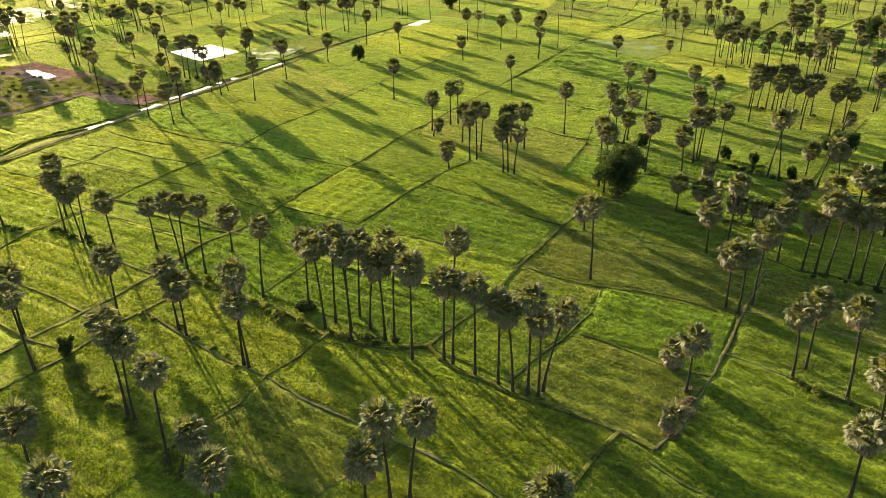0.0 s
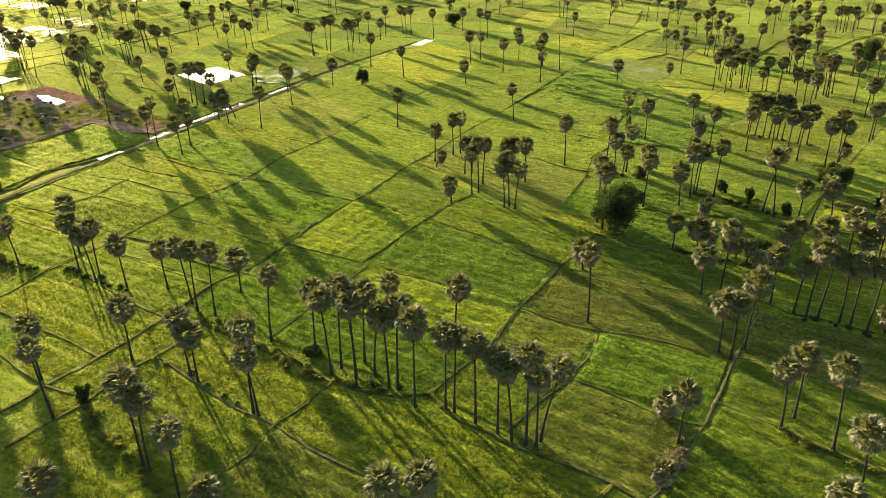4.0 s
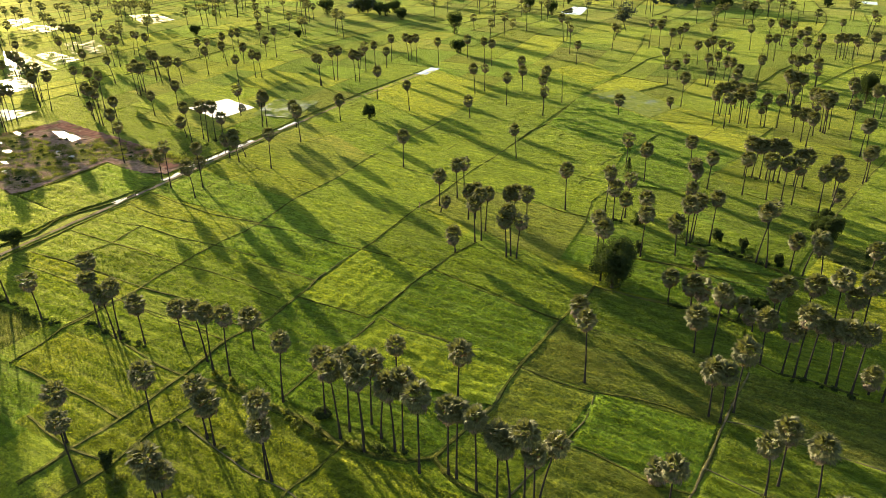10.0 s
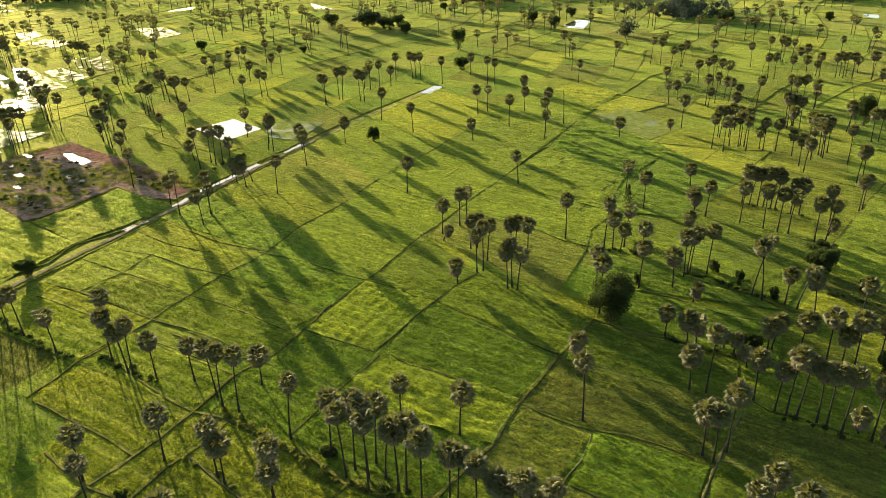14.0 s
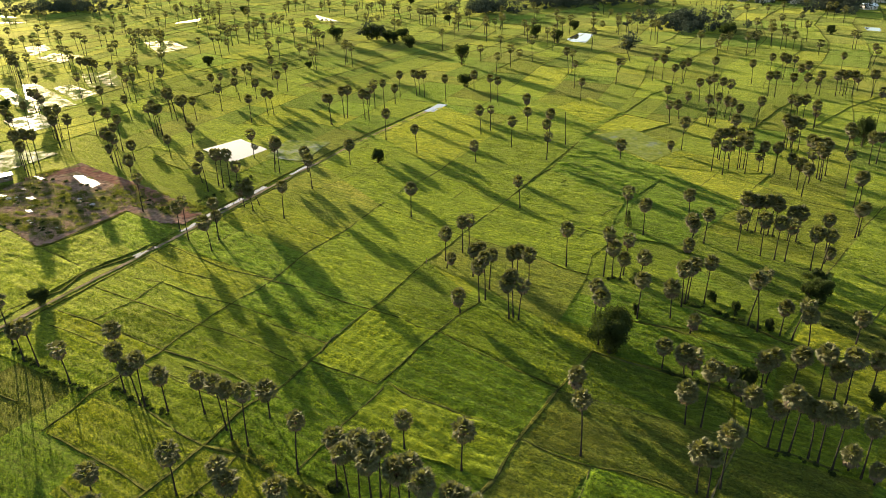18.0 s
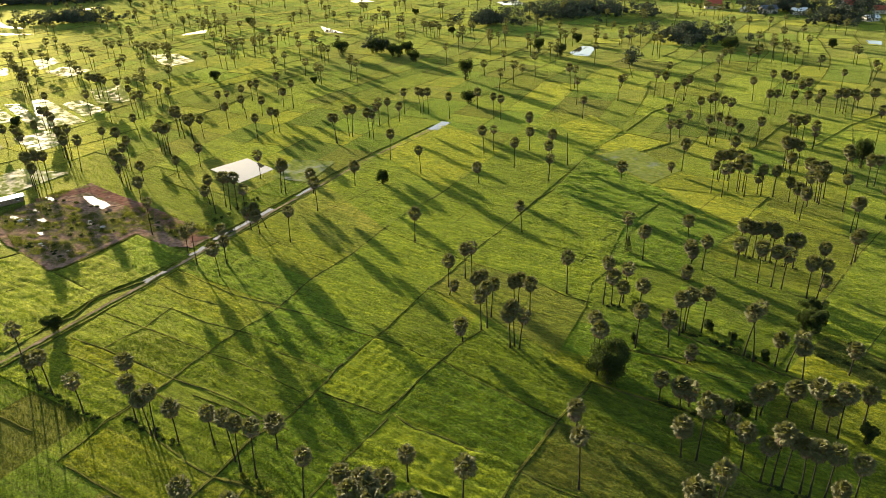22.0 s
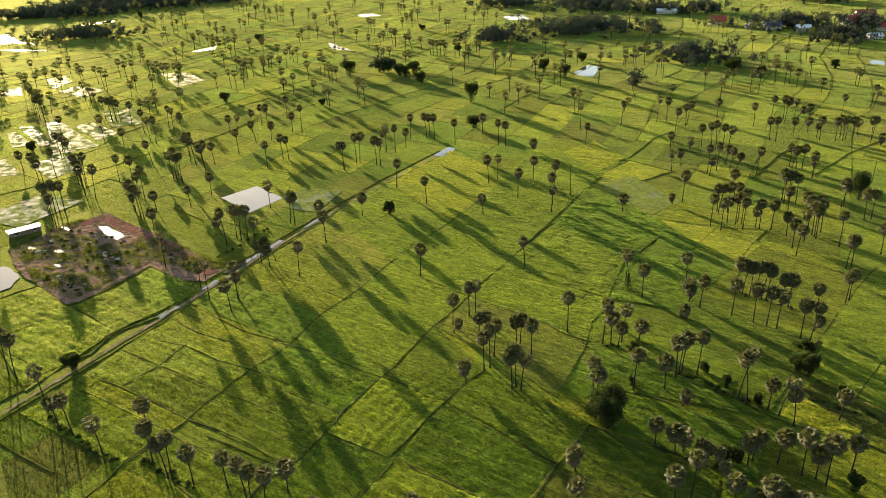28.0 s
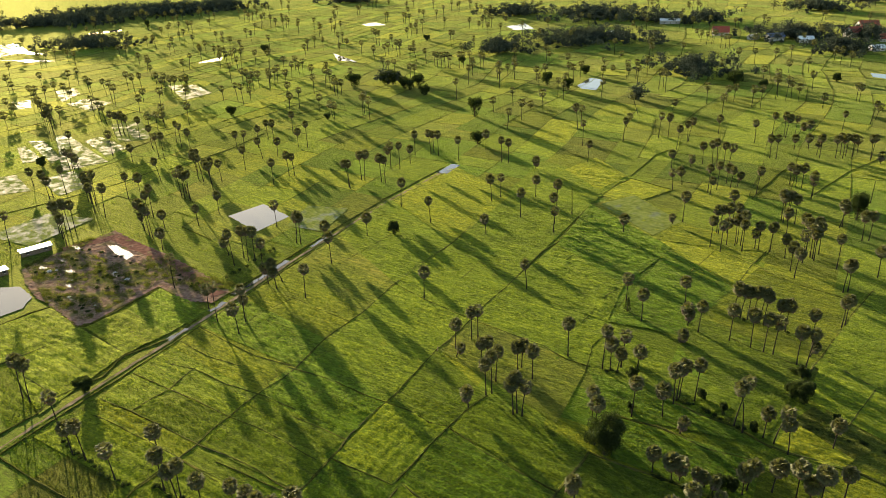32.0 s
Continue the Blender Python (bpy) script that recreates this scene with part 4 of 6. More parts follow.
PALMS_3 = [
    (78.6, 105.7, 12.7, 0.0), (77.4, 108.0, 4.1, -0.1), (74.2, 108.1, 13.1, 0.5), (-30.9, 108.3, 13.4, 1.0), (1.7, 108.8, 10.0, 0.5), (72.1, 109.7, 12.9, -0.1),
    (71.0, 111.4, 12.1, -0.6), (26.0, 113.0, 14.0, -0.5), (67.9, 113.1, 12.7, 0.8), (66.0, 113.5, 13.8, 0.7), (64.3, 114.9, 9.7, 0.5), (-10.1, 115.6, 7.5, 0.1),
    (-43.2, 116.9, 13.8, 0.6), (61.5, 118.5, 10.2, -0.2), (-47.2, 119.0, 13.2, 0.4), (52.8, 121.4, 14.3, 0.5), (-49.2, 122.0, 12.3, -1.0), (49.7, 122.4, 8.6, -0.4),
    (-40.7, 126.0, 7.6, 0.1), (-55.7, 127.5, 9.4, -0.3), (-64.5, 128.6, 9.9, -0.2), (86.7, 128.6, 12.3, -0.2), (64.3, 130.0, 4.2, -0.9), (-70.4, 130.5, 12.9, 0.4),
]
PALMS_4 = [
    (85.2, 130.7, 7.4, -0.1), (-71.6, 130.8, 11.0, -1.0), (82.3, 131.8, 11.3, -0.2), (28.6, 133.3, 5.4, -0.5), (95.0, 133.6, 8.2, -0.1), (70.7, 135.2, 7.1, -0.2),
    (63.3, 135.4, 4.0, 0.4), (-77.2, 135.6, 11.8, -0.2), (78.4, 136.2, 7.6, 0.8), (72.3, 136.7, 7.4, 1.0), (61.9, 137.6, 3.8, -0.3), (60.6, 138.8, 3.8, -0.4),
    (-92.3, 139.7, 9.9, -0.8), (56.4, 140.0, 5.5, -0.0), (54.4, 140.1, 6.1, -0.4), (50.1, 143.2, 6.2, 0.0), (-81.1, 144.3, 12.3, -0.5), (-103.9, 147.2, 11.8, -0.9),
    (-108.7, 149.3, 9.5, -0.3), (87.8, 150.3, 10.0, -1.1), (-116.3, 157.5, 13.9, -0.4), (100.6, 152.5, 7.7, 0.3), (85.7, 154.8, 10.1, 2.5), (83.6, 157.0, 8.3, 0.2),
]
PALMS_5 = [
    (61.4, 159.0, 3.8, 0.7), (78.8, 159.4, 15.0, -2.2), (77.3, 162.2, 14.9, 2.5), (49.2, 166.0, 12.2, 0.6), (58.2, 166.3, 9.3, -0.5), (17.5, 166.5, 10.7, 1.1),
    (15.0, 167.3, 11.0, -0.6), (-135.1, 174.0, 13.9, 1.2), (16.2, 168.1, 12.8, -0.7), (-138.6, 176.0, 13.9, 1.0), (1.8, 170.8, 5.6, -0.4), (62.8, 172.3, 12.0, -0.4),
    (69.4, 173.7, 13.0, 0.5), (64.1, 173.9, 11.4, 0.6), (65.4, 175.5, 11.4, 0.7), (7.2, 177.0, 11.3, -0.3), (9.0, 177.9, 13.4, -0.3), (10.4, 184.2, 11.4, 0.7),
    (22.0, 185.3, 10.5, -0.1), (49.3, 189.2, 6.9, 0.9), (47.2, 190.0, 10.1, -0.1), (17.7, 190.7, 8.6, -0.3), (44.8, 190.8, 14.3, 0.8), (109.1, 191.2, 12.3, 1.2),
]
PALMS_6 = [
    (56.2, 191.5, 6.2, 0.6), (19.0, 191.7, 8.6, 0.4), (50.9, 191.7, 12.1, 0.9), (5.8, 192.4, 9.1, 0.4), (106.9, 192.8, 12.3, -0.1), (7.8, 193.0, 9.3, 0.4),
    (112.9, 197.2, 4.1, 1.4), (34.7, 198.2, 12.8, -0.2), (-2.3, 198.4, 3.7, 1.6), (101.7, 198.8, 12.3, 0.6), (99.2, 200.5, 12.5, 0.3), (95.9, 203.1, 12.7, -0.3),
    (-2.6, 203.3, 9.6, 0.2), (117.0, 205.2, 11.3, -0.8), (74.0, 206.8, 3.0, 0.5), (90.3, 207.5, 12.0, 0.3), (2.8, 209.1, 11.0, -0.1), (5.0, 209.8, 11.3, -0.1),
    (81.4, 213.1, 10.5, 0.5), (111.1, 213.2, 10.3, 0.2), (-80.6, 213.7, 10.4, -1.0), (108.8, 214.2, 9.9, 0.5), (131.2, 215.5, 9.9, 0.0), (133.1, 217.1, 9.9, -0.0),
]
PALMS_7 = [
    (105.2, 217.5, 11.6, 0.5), (79.1, 217.7, 5.1, 0.1), (104.3, 219.0, 12.1, 1.1), (79.9, 219.1, 6.3, -1.2), (102.5, 220.4, 11.9, 0.7), (63.5, 220.7, 11.1, -0.1),
    (101.0, 221.5, 11.1, 0.2), (-80.7, 222.4, 13.7, -0.1), (98.8, 222.5, 10.9, 1.3), (-91.3, 222.6, 14.6, 0.2), (96.9, 224.0, 11.3, 0.9), (-81.5, 224.5, 8.3, 0.3),
    (-97.7, 232.0, 8.7, 0.3), (82.4, 233.7, 9.2, -0.5), (-15.6, 239.7, 11.2, 0.4), (-117.6, 249.3, 13.7, 0.2), (-62.1, 240.4, 12.7, 0.5), (143.5, 241.5, 11.2, 0.6),
    (145.5, 242.0, 11.6, -0.5), (24.3, 246.4, 10.8, -0.9), (-75.4, 248.2, 7.7, -0.8), (-80.0, 252.7, 7.3, -0.6), (162.2, 253.4, 11.3, -0.7), (130.1, 253.6, 10.8, 0.8),
]
PALMS_8 = [
    (-74.5, 254.1, 8.3, -3.8), (131.1, 260.1, 10.5, -0.2), (149.8, 261.2, 13.4, -0.3), (138.6, 267.0, 12.5, -0.4), (-86.7, 269.0, 11.1, 0.3), (144.2, 269.2, 11.9, -0.6),
    (-99.4, 270.4, 14.8, -1.2), (144.3, 270.9, 12.3, -0.6), (-57.3, 271.1, 12.5, -0.5), (133.5, 272.2, 8.5, -0.4), (144.0, 272.5, 13.0, -0.6), (-91.5, 274.7, 13.9, 0.2),
    (-94.5, 274.8, 14.4, 0.7), (148.8, 275.5, 12.4, -0.8), (-97.3, 277.7, 13.2, 0.2), (108.8, 278.4, 12.5, -0.0), (129.7, 278.5, 11.3, 0.1), (118.2, 279.2, 12.5, -0.2),
    (125.2, 279.7, 11.5, -0.3), (145.6, 280.0, 12.4, -0.4), (-105.1, 280.9, 6.3, -1.4), (-184.5, 292.1, 13.9, -0.3), (124.4, 281.5, 7.4, -0.3), (106.0, 283.5, 12.7, 0.2),
]
PALMS_9 = [
    (119.4, 284.6, 14.1, 0.4), (117.0, 284.6, 12.2, -0.4), (113.8, 285.9, 10.4, -0.2), (152.5, 286.0, 10.6, -0.2), (118.4, 286.2, 12.4, -0.3), (-137.7, 287.7, 8.1, 0.2),
    (175.6, 288.4, 11.7, 0.1), (172.8, 288.5, 11.6, -0.4), (147.7, 289.2, 10.5, 0.1), (-147.4, 300.6, 13.9, -0.8), (-191.1, 301.1, 13.9, -0.2), (-62.7, 291.3, 9.3, -0.6),
    (-75.0, 291.6, 13.3, 0.2), (141.5, 291.8, 12.3, -0.6), (-150.5, 304.2, 13.9, -1.0), (-77.5, 293.5, 13.2, 1.4), (-212.9, 294.0, 15.3, 1.2), (-196.6, 308.3, 13.9, -0.4),
    (113.7, 297.6, 12.0, 1.3), (-191.9, 309.5, 13.9, -0.5), (117.9, 298.3, 12.3, 0.2), (-189.6, 310.0, 13.9, 0.1), (-155.4, 310.1, 13.9, -0.9), (113.7, 299.5, 11.0, -0.4),
]
PALMS_10 = [
    (-195.2, 311.4, 13.9, 0.8), (-45.8, 300.3, 9.3, 0.2), (9.3, 300.7, 7.6, -0.7), (72.1, 300.8, 6.7, 0.0), (40.3, 301.7, 10.7, 0.4), (169.7, 303.0, 9.1, 1.6),
    (-79.6, 303.3, 8.6, 0.2), (171.5, 304.3, 10.9, -0.7), (-194.6, 306.7, 14.7, -0.3), (125.8, 307.1, 8.9, -0.6), (151.8, 308.2, 12.2, -0.5), (123.9, 308.5, 14.7, -1.1),
    (96.4, 309.3, 3.9, -0.4), (147.2, 309.9, 12.2, -0.7), (149.8, 311.7, 12.3, -0.6), (41.8, 311.8, 13.4, -0.7), (-146.2, 312.1, 7.5, -0.4), (147.3, 312.5, 13.4, -0.6),
    (-91.3, 312.5, 11.5, -0.4), (101.9, 312.6, 12.8, 0.4), (151.1, 313.4, 12.1, -0.3), (-17.1, 315.1, 11.4, -0.7), (-130.5, 315.2, 9.0, -0.4), (-159.7, 317.5, 4.5, -0.2),
]
PALMS_11 = [
    (26.3, 320.8, 12.6, 0.1), (-191.4, 333.9, 13.9, -0.7), (-157.9, 327.0, 15.7, 0.2), (-183.1, 327.9, 15.8, 1.3), (-162.4, 331.0, 10.7, 0.1), (-125.6, 331.2, 9.8, 0.1),
    (-196.2, 345.0, 13.9, -0.7), (45.1, 332.8, 12.5, 0.1), (-33.2, 336.5, 13.3, 0.7), (-147.1, 350.3, 13.9, -1.5), (124.8, 351.5, 13.3, -0.0), (172.6, 340.5, 11.9, -0.2),
    (-203.2, 354.2, 13.9, -0.4), (12.9, 342.7, 12.3, -0.8), (174.8, 344.4, 7.6, 0.0), (-199.3, 346.7, 12.9, -0.7), (35.8, 347.5, 9.9, 0.0), (148.2, 347.9, 12.6, 0.8),
    (124.9, 348.1, 7.7, 0.7), (-153.5, 361.6, 13.9, -1.4), (17.7, 348.2, 11.2, 0.2), (-202.6, 350.1, 14.8, -0.4), (-200.0, 352.6, 14.9, 0.8), (-140.2, 366.4, 13.9, -1.6),
]
PALMS_12 = [
    (-148.7, 353.1, 14.0, 0.6), (-151.2, 353.2, 13.4, -0.0), (-175.8, 354.2, 11.9, 0.2), (-182.8, 354.5, 12.8, 0.2), (130.5, 355.4, 13.3, 0.3), (174.2, 356.1, 10.8, 0.1),
    (-227.7, 356.3, 14.0, -1.4), (108.0, 356.4, 9.6, -0.9), (-154.4, 356.8, 13.1, -1.1), (171.7, 357.1, 9.8, -0.9), (138.2, 357.7, 9.7, 0.9), (-226.4, 357.9, 9.6, -1.7),
    (141.9, 358.4, 6.4, 1.3), (170.2, 361.5, 9.9, -0.7), (-221.2, 362.2, 14.8, -0.3), (114.9, 364.0, 7.5, -1.3), (138.3, 364.7, 8.6, 0.8), (-63.7, 365.4, 14.4, -2.4),
    (-150.6, 380.8, 13.9, -1.5), (-64.7, 367.3, 13.6, 0.2), (-155.0, 385.1, 13.9, -1.3), (-108.1, 373.8, 12.9, -0.2), (-45.4, 373.8, 13.5, -0.4), (-144.0, 375.4, 12.6, -2.1),
]
PALMS_13 = [
    (-47.8, 375.8, 13.9, -0.7), (-248.3, 377.1, 8.7, -0.7), (-57.4, 378.2, 15.5, 1.1), (-59.4, 379.2, 14.6, -0.5), (-139.6, 380.0, 10.9, -0.8), (-175.7, 381.6, 12.2, -2.1),
    (-147.9, 384.2, 10.7, 1.0), (-99.4, 387.9, 11.6, -0.9), (-102.7, 388.1, 12.6, -0.7), (115.5, 389.5, 9.3, -0.3), (148.7, 392.9, 11.1, 0.9), (145.6, 393.0, 12.3, -0.0),
    (141.8, 393.2, 14.2, -1.1), (39.4, 393.3, 5.4, 0.2), (232.9, 393.6, 5.0, 0.1), (127.5, 394.0, 5.1, 0.4), (140.2, 396.4, 12.3, -0.8), (-39.3, 397.2, 14.4, -0.2),
    (-160.0, 397.9, 11.7, -1.2), (135.5, 398.7, 10.7, -0.6), (229.9, 399.0, 13.1, -1.0), (-131.6, 399.7, 12.9, -0.4), (-45.0, 400.6, 13.4, 0.1), (-159.4, 401.0, 11.4, -1.3),
]
PALMS_14 = [
    (-237.6, 401.7, 12.2, 1.0), (-48.6, 402.9, 10.3, 1.6), (216.7, 404.0, 11.7, -0.4), (233.0, 404.1, 11.8, 0.5), (70.7, 404.2, 11.3, 0.4), (212.8, 404.3, 11.6, -0.6),
    (-235.7, 404.8, 8.0, -0.9), (179.3, 404.9, 12.5, -0.3), (-241.1, 405.1, 11.7, -1.2), (204.4, 405.6, 11.8, -0.5), (24.4, 406.6, 12.4, -0.1), (223.5, 406.8, 11.1, -0.5),
    (176.6, 407.2, 11.8, -0.8), (-239.7, 407.2, 10.3, -1.3), (-34.1, 407.5, 9.1, 0.1), (20.5, 407.9, 13.5, -0.4), (220.2, 408.0, 11.5, -0.3), (217.9, 409.9, 11.4, -0.8),
    (-5.1, 410.4, 13.3, -0.4), (-32.4, 424.4, 13.3, 0.1), (205.0, 411.1, 6.9, 0.3), (-196.0, 429.2, 13.9, -0.8), (230.3, 415.2, 7.5, -0.4), (-209.0, 420.0, 9.2, -0.2),
]
PALMS_15 = [
    (-127.1, 421.4, 11.8, -2.1), (-17.8, 422.3, 13.6, -0.3), (204.8, 422.4, 6.9, -0.5), (196.7, 422.8, 7.0, -0.2), (-190.7, 424.8, 15.3, 0.1), (-22.6, 426.0, 13.4, -1.6),
    (-118.9, 426.7, 9.8, 0.5), (127.8, 426.8, 13.1, 0.9), (-20.9, 428.3, 12.0, -0.6), (98.8, 445.2, 13.9, 0.8), (-174.8, 429.8, 15.9, -0.7), (11.5, 432.4, 10.5, 0.0),
    (-227.4, 432.7, 14.6, -0.3), (72.2, 437.3, 14.9, -0.1), (178.6, 438.2, 12.5, -0.7), (138.2, 442.0, 11.6, -0.5), (-145.0, 443.9, 10.5, 0.4), (-103.5, 444.0, 15.7, -0.1),
    (-150.0, 444.2, 9.9, -0.3), (139.6, 444.4, 12.9, 1.9), (-136.3, 445.9, 12.8, 0.6), (215.2, 446.0, 9.0, -0.5), (206.0, 446.5, 12.8, 0.5), (200.9, 446.9, 12.8, 1.2),
]
PALMS_16 = [
    (-110.4, 446.9, 10.2, 0.4), (-188.4, 449.0, 14.5, 0.0), (209.9, 450.1, 6.5, 2.9), (-208.7, 450.2, 13.4, -0.3), (201.3, 450.7, 13.5, -0.4), (128.6, 451.5, 13.7, 0.1),
    (122.6, 451.8, 14.8, 1.0), (-266.1, 453.6, 9.3, 0.3), (195.0, 453.7, 12.9, 0.4), (-226.6, 472.8, 13.3, 0.4), (-129.3, 458.4, 13.1, -0.2), (-235.7, 476.2, 13.9, -0.8),
    (162.9, 459.8, 10.1, 0.1), (242.2, 461.2, 11.2, 0.5), (-197.0, 462.6, 12.7, 1.0), (-240.8, 481.0, 13.9, -1.2), (-121.2, 479.7, 13.2, -0.0), (-135.0, 465.5, 11.4, -0.4),
    (-292.8, 483.7, 13.9, -0.5), (-245.9, 484.5, 13.9, -1.0), (-251.8, 488.1, 13.9, -0.7), (-245.0, 488.3, 13.4, 0.0), (-301.3, 492.1, 13.9, -0.3), (267.3, 476.2, 13.5, 2.0),
]
PALMS_17 = [
    (74.2, 476.8, 15.1, -1.8), (-242.8, 479.3, 15.0, -0.6), (-302.2, 498.5, 13.9, -0.8),
]
FAR_PALMS_1 = [
    (27.0, 480.0, 12.1, 1.0), (107.4, 480.2, 6.7, 2.1), (77.0, 480.9, 12.9, 0.1), (273.6, 483.0, 9.8, 1.8), (-221.8, 492.5, 11.5, 0.2), (-313.4, 514.2, 13.9, -0.4),
    (-219.3, 499.9, 9.7, -1.2), (-336.8, 500.3, 11.5, -0.7), (-231.4, 500.8, 8.0, -0.4), (-320.9, 521.6, 13.9, -0.2), (38.0, 503.3, 12.6, 0.2), (-300.0, 505.5, 13.6, 1.7),
    (-307.1, 506.0, 15.8, -1.3), (-204.2, 506.6, 14.2, 0.4), (-78.7, 525.0, 13.6, 0.3), (-96.9, 508.4, 12.1, -0.1), (-306.2, 509.0, 14.2, -1.4), (121.8, 509.7, 14.0, -5.0),
    (-267.7, 511.1, 13.8, -1.9), (-71.6, 511.3, 14.6, -0.6), (-78.4, 531.3, 13.9, 0.1), (181.8, 513.1, 11.4, 0.1), (-227.0, 516.2, 11.5, 0.1), (-331.6, 536.7, 13.9, -0.7),
]
FAR_PALMS_2 = [
    (-99.9, 518.3, 10.7, -1.9), (-276.1, 519.8, 15.9, -0.5), (255.0, 520.5, 8.2, 0.4), (54.9, 521.4, 15.0, -0.8), (178.5, 539.5, 13.3, -0.8), (-321.6, 523.0, 16.2, -1.3),
    (149.3, 524.0, 5.5, 1.4), (212.3, 524.0, 14.0, -0.1), (18.6, 527.6, 8.9, -0.4), (207.5, 527.8, 13.3, 0.1), (287.7, 535.0, 11.2, -0.2), (46.4, 535.7, 3.9, 0.3),
    (-352.0, 537.1, 9.2, -1.4), (-290.0, 537.6, 14.1, -0.2), (287.4, 538.6, 11.7, -0.3), (246.5, 542.1, 10.6, -0.1), (-115.3, 543.4, 10.1, 0.6), (-138.2, 543.4, 11.8, 0.9),
    (34.1, 543.8, 12.5, -0.6), (-256.8, 543.8, 12.3, 1.0), (-350.5, 565.0, 13.9, -0.3), (200.3, 546.1, 10.7, 0.6), (239.0, 546.4, 15.3, 0.7), (195.0, 546.5, 9.5, 0.8),
]
FAR_PALMS_3 = [
    (-362.1, 546.6, 11.6, -1.6), (245.1, 551.4, 11.5, -0.9), (-132.6, 552.0, 14.1, 0.7), (233.7, 552.4, 15.0, 0.8), (-188.4, 576.5, 13.7, -1.3), (237.4, 557.7, 13.7, -2.3),
    (-357.5, 580.4, 13.7, -1.3), (-364.5, 582.7, 13.9, -0.2), (-247.0, 561.2, 14.0, 1.1), (-180.5, 565.2, 15.1, -0.9), (-229.1, 569.3, 14.1, 1.4), (154.7, 591.4, 13.9, 0.9),
    (-290.1, 574.3, 14.8, 0.8), (-200.2, 576.5, 11.2, -0.5), (-178.3, 578.6, 9.4, -0.9), (157.0, 578.7, 15.7, -0.2), (-297.3, 584.8, 16.1, -0.9), (-357.3, 589.9, 11.8, 0.9),
    (-106.1, 594.6, 10.8, 0.0), (-160.3, 626.4, 13.9, 0.4), (-289.8, 627.0, 13.9, -0.6), (-175.0, 627.7, 13.9, -0.1), (-183.7, 625.5, 13.3, -0.8), (-195.8, 629.6, 13.9, 0.1),
]
FAR_PALMS_4 = [
    (-312.4, 606.8, 13.3, -1.5), (-325.4, 608.0, 13.3, -0.7), (-413.2, 630.2, 13.7, -0.1), (-114.7, 608.1, 12.0, 0.1), (-254.8, 612.4, 13.0, 1.2), (-257.4, 612.6, 13.2, -0.0),
    (245.9, 612.8, 10.7, -0.2), (-202.0, 637.8, 13.6, 0.3), (-291.3, 615.7, 14.8, -0.7), (-186.5, 617.1, 14.6, -0.4), (-119.7, 617.4, 15.0, -0.0), (-333.6, 619.6, 13.6, -1.5),
    (-125.0, 624.7, 15.1, 0.5), (-302.7, 627.9, 15.0, 0.1), (-409.6, 631.1, 7.8, -1.0), (-358.5, 633.2, 16.0, 1.1), (145.1, 634.9, 14.5, 0.3), (137.0, 635.7, 13.6, 0.9),
    (-272.8, 636.6, 11.0, 0.5), (155.6, 638.5, 16.0, -0.9), (-173.5, 638.7, 13.5, 0.6), (295.4, 643.0, 10.6, -0.8), (279.2, 644.8, 8.7, -0.4), (-140.5, 647.3, 13.7, -1.1),
]
FAR_PALMS_5 = [
    (-285.8, 649.7, 9.2, 0.2), (-173.9, 650.7, 13.7, 0.6), (68.4, 652.7, 9.0, -0.3), (-218.1, 655.2, 15.4, -0.2), (35.2, 656.3, 9.1, -0.6), (-362.8, 657.3, 14.0, 0.6),
    (-53.2, 658.1, 10.7, -0.5), (-49.7, 660.2, 9.7, -0.1), (-157.6, 682.9, 13.3, 0.5), (-163.5, 662.0, 14.3, 1.1), (129.9, 674.3, 2.6, 2.3), (92.3, 675.9, 13.3, -1.6),
    (-300.8, 676.3, 11.7, -0.3), (14.1, 684.7, 13.6, -1.0), (264.3, 686.0, 12.8, -0.8), (-162.3, 688.0, 9.6, -0.5), (11.1, 696.1, 13.2, -0.4), (-18.1, 696.6, 11.2, -0.3),
    (-452.7, 697.4, 13.5, 1.6), (286.5, 697.4, 10.4, 0.8), (-282.9, 725.7, 13.7, 2.2), (253.8, 701.4, 10.5, 0.1), (-19.9, 702.4, 12.9, -0.8), (-23.2, 702.8, 12.9, -0.7),
]
FAR_PALMS_6 = [
    (-26.5, 703.2, 12.3, -0.7), (-30.4, 703.6, 12.9, -0.7), (-317.0, 704.8, 13.6, 1.4), (76.7, 729.4, 13.3, -1.1), (-33.4, 709.7, 13.0, -0.7), (-256.7, 738.6, 13.9, 2.5),
    (-42.8, 728.5, 12.8, -1.2), (147.6, 729.5, 5.5, 2.3), (-231.3, 732.8, 15.2, 0.4), (-202.9, 735.5, 15.2, 0.2), (-52.9, 735.8, 14.0, -2.8), (-241.7, 764.4, 13.9, 2.7),
    (210.2, 737.2, 11.0, 1.5), (-286.9, 772.6, 13.3, 0.6), (-453.1, 785.2, 13.2, 1.3), (-451.2, 761.6, 13.4, 1.7), (265.2, 762.6, 14.0, -0.7), (-72.6, 763.7, 14.4, 0.2),
    (-75.3, 767.4, 15.7, -1.5), (263.4, 769.7, 13.0, 0.0), (-435.5, 779.1, 12.0, 0.4), (-292.4, 807.2, 13.4, -0.6), (262.1, 780.3, 13.2, 0.0), (-138.8, 782.2, 11.8, 0.4),
]
